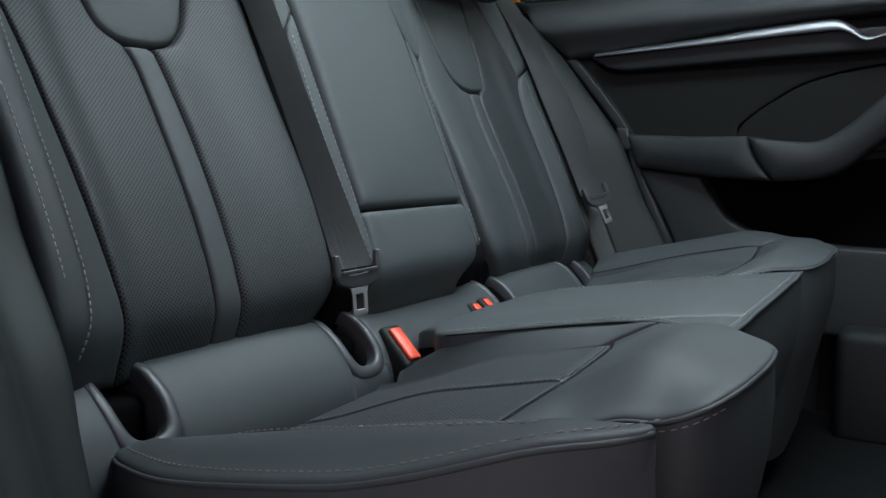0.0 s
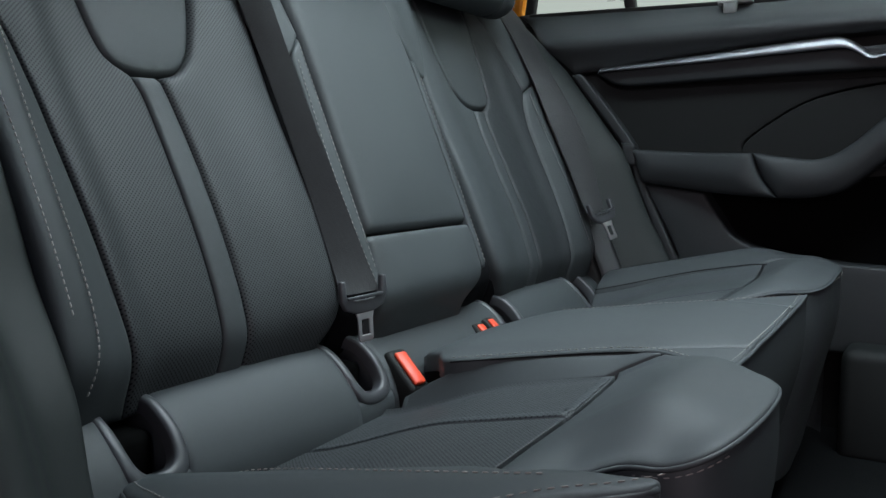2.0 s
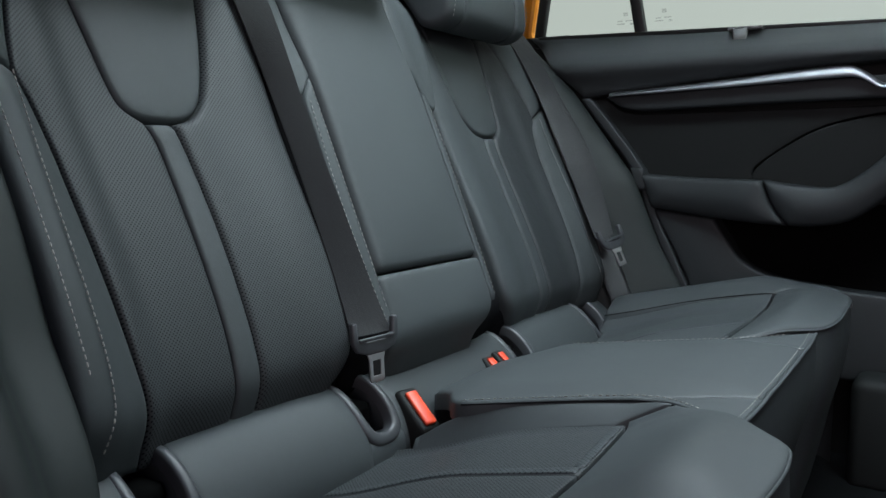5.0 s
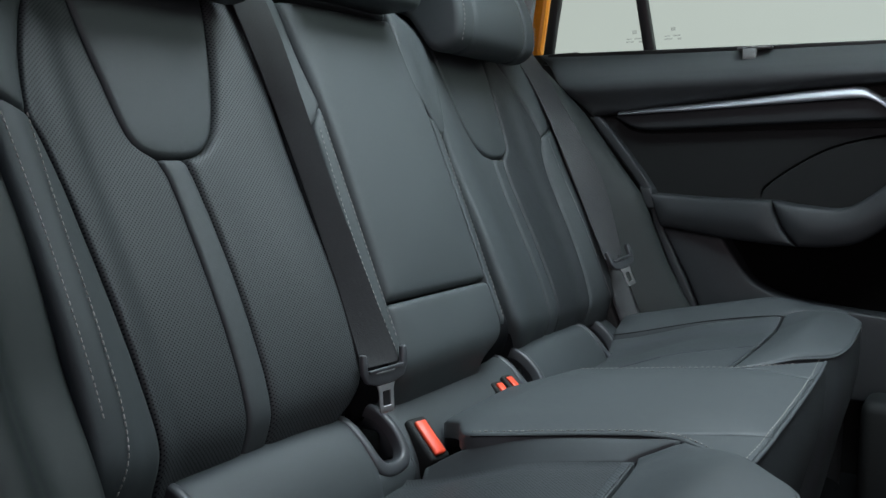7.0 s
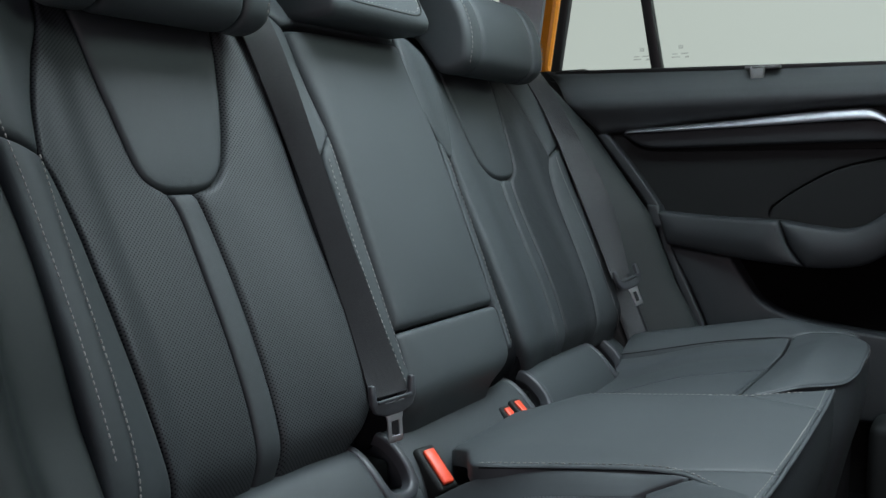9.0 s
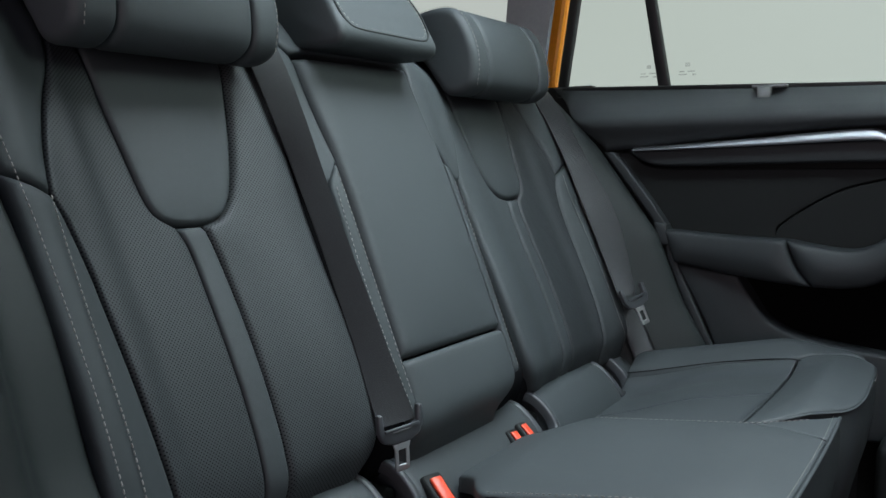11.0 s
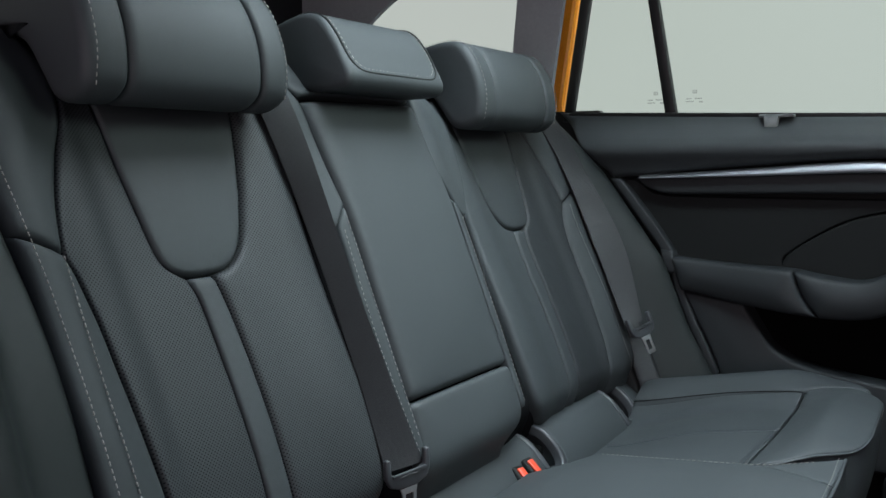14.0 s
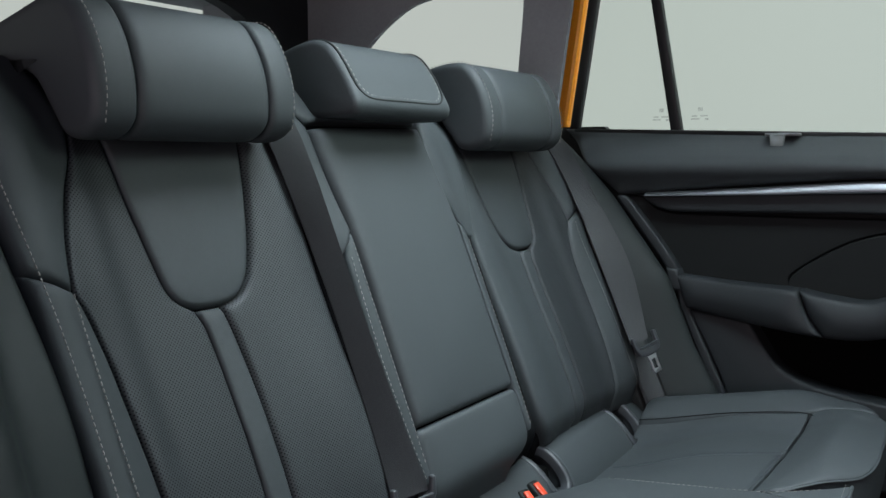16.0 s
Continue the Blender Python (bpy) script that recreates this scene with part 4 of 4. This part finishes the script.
def door():
    ob = thing("rear_door", (-0.2, DOOR_Y, 0.4), "black closed rear car door with satin chrome trim", "car door")
    part("backing", solid([(-0.83, 1.05), (-0.70, 0.90), (-0.56, 0.72), (-0.44, 0.20), (0.6, 0.20), (0.6, 1.04)], 0.02, Matrix.Translation((0, DOOR_Y + 0.08, 0)) @ Matrix(((1, 0, 0, 0), (0, 0, -1, 0), (0, 1, 0, 0), (0, 0, 0, 1))), 0.004), BLACK, ob)
    upper = [(-0.882, 1.081), (-0.882, 1.081), (-0.715, 1.074), (-0.2, 1.056), (0.3, 1.045), (0.3, 1.045), (0.3, 0.985), (0.3, 0.985), (-0.2, 0.978), (-0.45, 0.962), (-0.66, 0.942), (-0.722, 0.936), (-0.722, 0.936)]
    part("upper_panel", pad(upper, lambda x, z, h: Vector((x, DOOR_Y - h - 0.02 * ease(0.95, 1.00, z) + 0.075 * ease(0.99, 1.065, z), z)), 0.016, 0.014, 0.012, 0.014, 0.05), SOFT, ob, "padded dark upper door panel")
    low = curve2([(-0.656, 0.936), (-0.45, 0.943), (-0.205, 0.953), (-0.180, 0.945), (-0.155, 0.930), (-0.12, 0.937), (0.1, 0.945)], 0.01)
    high = curve2([(-0.656, 0.943), (-0.45, 0.957), (-0.215, 0.974), (-0.175, 0.957), (-0.153, 0.940), (-0.12, 0.946), (0.1, 0.953)], 0.01)
    part("trim_strip", moulding(low, high, DOOR_Y - 0.008), CHROME, ob, "satin chrome trim strip")
    ledge = [(-0.668, 0.936), (-0.668, 0.936), (-0.2, 0.954), (0.3, 0.96), (0.3, 0.96), (0.3, 0.912), (0.3, 0.912), (-0.2, 0.914), (-0.585, 0.905), (-0.625, 0.910), (-0.650, 0.922)]
    part("ledge", pad(ledge, door_face(0.004), 0.004, 0.006, 0.006, 0.012, 0.03), DARK, ob)
    rear = [(-0.718, 0.932), (-0.718, 0.932), (-0.676, 0.932), (-0.64, 0.907), (-0.585, 0.90), (0.05, 0.905), (0.05, 0.905), (0.05, 0.90), (-0.10, 0.895), (-0.208, 0.880), (-0.285, 0.852), (-0.372, 0.79), (-0.372, 0.765), (-0.372, 0.765), (-0.575, 0.765), (-0.575, 0.765), (-0.60, 0.80)]
    part("middle_panel", pad(rear, door_face(-0.02), 0.002, 0.003, 0.0025, 0.014, 0.03), BLACK, ob, "dark recessed middle panel")
    fore = [(0.053, 0.905), (0.053, 0.905), (0.3, 0.905), (0.3, 0.905), (0.3, 0.74), (0.3, 0.74), (-0.369, 0.74), (-0.369, 0.74), (-0.369, 0.788), (-0.283, 0.850), (-0.208, 0.877), (-0.10, 0.892), (0.053, 0.897)]
    part("middle_panel", pad(fore, door_face(-0.02), 0.002, 0.003, 0.0025, 0.014, 0.03), BLACK, ob, "dark recessed middle panel")

    def rest(x, z, h):
        return Vector((x, DOOR_Y - h - 0.012 - 0.03 * ease(-0.55, -0.30, x), z))

    arm = [(-0.588, 0.777), (-0.588, 0.777), (-0.46, 0.770), (-0.346, 0.768), (-0.346, 0.768), (-0.325, 0.72), (-0.297, 0.685), (-0.297, 0.685), (-0.36, 0.688), (-0.445, 0.695), (-0.564, 0.710), (-0.564, 0.710)]
    part("armrest", pad(arm, rest, 0.016, 0.007, 0.006, 0.012, 0.05, 0.03), DARK, ob, "padded dark armrest")
    grip = [(-0.343, 0.768), (-0.343, 0.768), (-0.29, 0.760), (-0.226, 0.757), (-0.18, 0.780), (-0.122, 0.832), (-0.05, 0.885), (-0.05, 0.885), (0.0, 0.86), (-0.06, 0.80), (-0.119, 0.755), (-0.17, 0.712), (-0.204, 0.694), (-0.25, 0.686), (-0.294, 0.685), (-0.294, 0.685), (-0.322, 0.72)]
    part("pull_handle", pad(grip, rest, 0.018, 0.007, 0.006, 0.012, 0.05, 0.03), DARK, ob, "rounded dark pull handle")
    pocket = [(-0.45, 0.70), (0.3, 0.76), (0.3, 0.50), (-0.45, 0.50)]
    # The pocket's depth of shade is put into this black colour.
    part("pocket", pad(pocket, door_face(-0.05), 0.0, 0.004, 0.002, 0.03, 0.02, smooth=False), HOLLOW_SHADE, ob, "door pocket back painted black as its shade")
    lower = [(-0.562, 0.706), (-0.562, 0.706), (-0.440, 0.692), (-0.440, 0.692), (-0.412, 0.650), (-0.380, 0.608), (-0.320, 0.582), (-0.19, 0.566), (-0.05, 0.562), (0.3, 0.56), (0.3, 0.56), (0.3, 0.40), (0.3, 0.40), (-0.45, 0.40), (-0.45, 0.40), (-0.483, 0.55)]
    part("lower_panel", pad(lower, door_face(0.0), 0.006, 0.006, 0.008, 0.014, 0.05), DARK, ob, "curved dark lower door panel")
    jamb = [(-0.726, 0.934), (-0.726, 0.934), (-0.700, 0.932), (-0.583, 0.785), (-0.556, 0.700), (-0.475, 0.53), (-0.42, 0.40), (-0.42, 0.40), (-0.445, 0.40), (-0.50, 0.53), (-0.575, 0.700), (-0.602, 0.775)]
    part("edge_trim", pad(jamb, door_face(0.002), 0.003, 0.005, 0.005, 0.01, 0.05), DARK, ob)
    nub = [(-0.609, 0.790), (-0.583, 0.788), (-0.572, 0.746), (-0.590, 0.742), (-0.600, 0.752)]
    part("edge_buffer", pad(nub, door_face(0.012), 0.003, 0.005, 0.005, 0.008, 0.03, smooth=False), DARK, ob, "small rubber buffer on the door edge")
    part("blind_hook", solid([(-0.020, 0.014), (-0.013, 0.012), (-0.011, -0.010), (-0.006, -0.013), (0.008, -0.013), (0.013, -0.010), (0.015, 0.012), (0.022, 0.014)], 0.010,
         Matrix.Translation((-0.410, DOOR_Y + 0.036, 1.046)) @ Matrix(((1, 0, 0, 0), (0, 0, -1, 0), (0, 1, 0, 0), (0, 0, 0, 1))), 0.002), HOOK, ob, "small grey sunblind hook")
    part("hook_plate", rounded((0.065, 0.020, 0.006), Matrix.Translation((-0.402, DOOR_Y + 0.044, 1.060)), 0.002), HOOK, ob)
    # window frame
    wy = 1.74
    up = Matrix(((1, 0, 0, 0), (0, 0, -1, 0), (0, 1, 0, 0), (0, 0, 0, 1)))
    part("window_frame", solid([(-0.880, 1.06), (-0.858, 1.06), (-0.814, 1.363), (-0.800, 1.45), (-0.822, 1.45), (-0.836, 1.363)], 0.02, Matrix.Translation((0, wy + 0.012, 0)) @ up, 0.003), RUBBER, ob, "black rubber window frame")
    part("window_bar", solid([(-0.634, 1.05), (-0.610, 1.05), (-0.668, 1.349), (-0.689, 1.455), (-0.713, 1.455), (-0.690, 1.349)], 0.02, Matrix.Translation((0, wy + 0.010, 0)) @ up, 0.003), RUBBER, ob, "black window divider bar")
    part("window_seal", rounded((1.15, 0.02, 0.010), pose(-0.28, wy - 0.02, 1.058, 0, 1.7, 0), 0.003), RUBBER, ob)
    pane = part("window_pane", solid([(-0.855, 1.06), (0.3, 1.03), (0.3, 1.46), (-0.79, 1.45)], 0.004, Matrix.Translation((0, wy + 0.002, 0)) @ up), GLASS, ob, "clear window glass", False)
    pane.visible_shadow = False
    for x in (-0.661, -0.577):
        for dx, dz, w, h in ((0, 0.0, 0.010, 0.008), (-0.012, -0.014, 0.012, 0.003), (0.008, -0.014, 0.016, 0.003), (-0.010, -0.020, 0.018, 0.003), (0.014, -0.021, 0.008, 0.004)):
            part("etched_mark", rounded((w, 0.001, h), Matrix.Translation((x + dx, wy - 0.004, 1.116 + dz)), 0.0003, 1), ETCH, pane)
    return ob


door()


# ---- body shell ----
def plate(name, outline, thick, y, mat, label, category, hole=None, bevel=0.0):
    up = Matrix(((1, 0, 0, 0), (0, 0, -1, 0), (0, 1, 0, 0), (0, 0, 0, 1)))
    ob = finish(name, solid(outline, thick, Matrix.Translation((0, y, 0)) @ up, bevel, hole), mat, None, False)
    return tagged(ob, label, category, "", "structure")


plate("body_pillar", [(-1.03, 1.05), (-0.93, 1.377), (-0.90, 1.46), (-0.842, 1.46), (-0.857, 1.377), (-0.896, 1.10), (-0.886, 1.05)], 0.03, 1.79,
      ORANGE, "bright orange painted door opening edge", "car body", None, 0.010)
# Black sheet added behind the door gap so that the gap reads dark.
plate("gap_sheet", [(-1.1, 0.2), (-0.2, 0.2), (-0.3, 0.5), (-0.60, 0.93), (-0.80, 1.085), (-1.1, 1.085)], 0.02, 1.77, RUBBER, "black sheet added to darken the gap beside the door", "car body")
QUARTER = [tuple(p) for p in curve2([(-0.948, 1.08), (-0.948, 1.08), (-0.944, 1.20), (-0.932, 1.36), (-0.95, 1.395), (-1.05, 1.40), (-1.176, 1.386), (-1.26, 1.365), (-1.368, 1.294), (-1.44, 1.20), (-1.47, 1.08), (-1.47, 1.08)], 0.03, True)]
plate("wall_far", [(-2.0, 0.2), (-0.66, 0.2), (-0.66, 0.72), (-0.855, 1.0), (-0.851, 1.10), (-0.816, 1.347), (-0.803, 1.48), (-2.0, 1.48)], 0.012, 1.622, LINER, "grey trimmed rear body side with window opening", "car body", QUARTER)
plate("wall_near", [(-2.0, 0.2), (-0.80, 0.2), (-0.95, 1.0), (-0.90, 1.48), (-2.0, 1.48)], 0.05, 0.27, LINER, "grey trimmed rear body side", "car body", [(-1.6, 1.08), (-1.05, 1.08), (-1.0, 1.36), (-1.45, 1.36)])
# The opening is made up: it lets the overhead lamp reach the seats.
roof = tagged(finish("ceiling", solid([(-2.05, 0.19), (0.9, 0.19), (0.9, 1.75), (-2.05, 1.75)], 0.04, Matrix.Translation((0, 0, 1.45)), 0.0, [(-0.74, 0.68), (0.60, 0.68), (0.60, 1.39), (-0.74, 1.39)]), LINER, None, False),
              "grey fabric headliner with an unseen opening added to let light in", "headliner", "", "structure")
rear_m = Matrix(((0, 0, 1, -1.62), (1, 0, 0, 0), (0, 1, 0, 0), (0, 0, 0, 1)))
tail = solid([(0.2, 0.2), (1.74, 0.2), (1.74, 1.48), (0.2, 1.48)], 0.04, rear_m, 0.0, [tuple(p) for p in curve2([(0.42, 1.02), (1.52, 1.02), (1.50, 1.2), (1.42, 1.33), (1.30, 1.385), (1.15, 1.40), (0.79, 1.40), (0.64, 1.385), (0.52, 1.33), (0.44, 1.2)], 0.04, True)])
tagged(finish("wall_rear", tail, DARK, None, False), "dark tailgate with wide window opening", "car body", "", "structure")
tagged(finish("floor", rounded((3.0, 1.5, 0.04), Matrix.Translation((-0.5, YC, 0.222)), 0.005), CARPET, None, False), "dark carpeted car floor", "car floor", "", "structure")
sill = thing("sill_trim", (0.0, 1.62, 0.25), "dark plastic lower trim beside the footwell", "trim", "", "structure")
part("cover", rounded((0.9, 0.10, 0.20), Matrix.Translation((0.28, 1.60, 0.33)), 0.02, 4), BLACK, sill)
tagged(finish("near_sill", rounded((2.6, 0.10, 0.16), Matrix.Translation((-0.3, 0.24, 0.32)), 0.03, 4), BLACK, None), "black plastic door sill", "door sill", "", "structure")

# Unseen board standing for the front seats, added to block low front light.
tagged(finish("front_light_block", rounded((0.06, 1.45, 1.16), Matrix.Translation((0.55, YC, 0.80)), 0.02), BLACK, None), "unseen dark board added to block light in front of the footwell", "partition", "", "structure")

trim_line = curve2([(-0.72, 0.338, 0.40), (-0.60, 0.338, 0.445), (-0.57, 0.338, 0.452)], 0.015)
tagged(finish("trim", tube(trim_line, 0.021, 14), BLACK, None), "black plastic trim beside the near cushion", "trim", "", "structure")

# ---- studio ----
# Both walls glow instead of being lit.
tagged(finish("backdrop", rounded((14, 0.1, 6), Matrix.Translation((-1, 5.5, 3)), 0.01, 1), STUDIO, None, False), "pale grey-green studio wall with a glow of its own", "studio wall", "", "structure")
tagged(finish("backdrop_rear", rounded((0.1, 14, 6), Matrix.Translation((-7, 0, 3)), 0.01, 1), STUDIO, None, False), "pale grey-green studio wall with a glow of its own", "studio wall", "", "structure")
tagged(finish("ground", rounded((16, 14, 0.1), Matrix.Translation((0, 0, -0.05)), 0.01, 1), LINER, None, False), "grey studio floor", "studio floor", "", "structure")
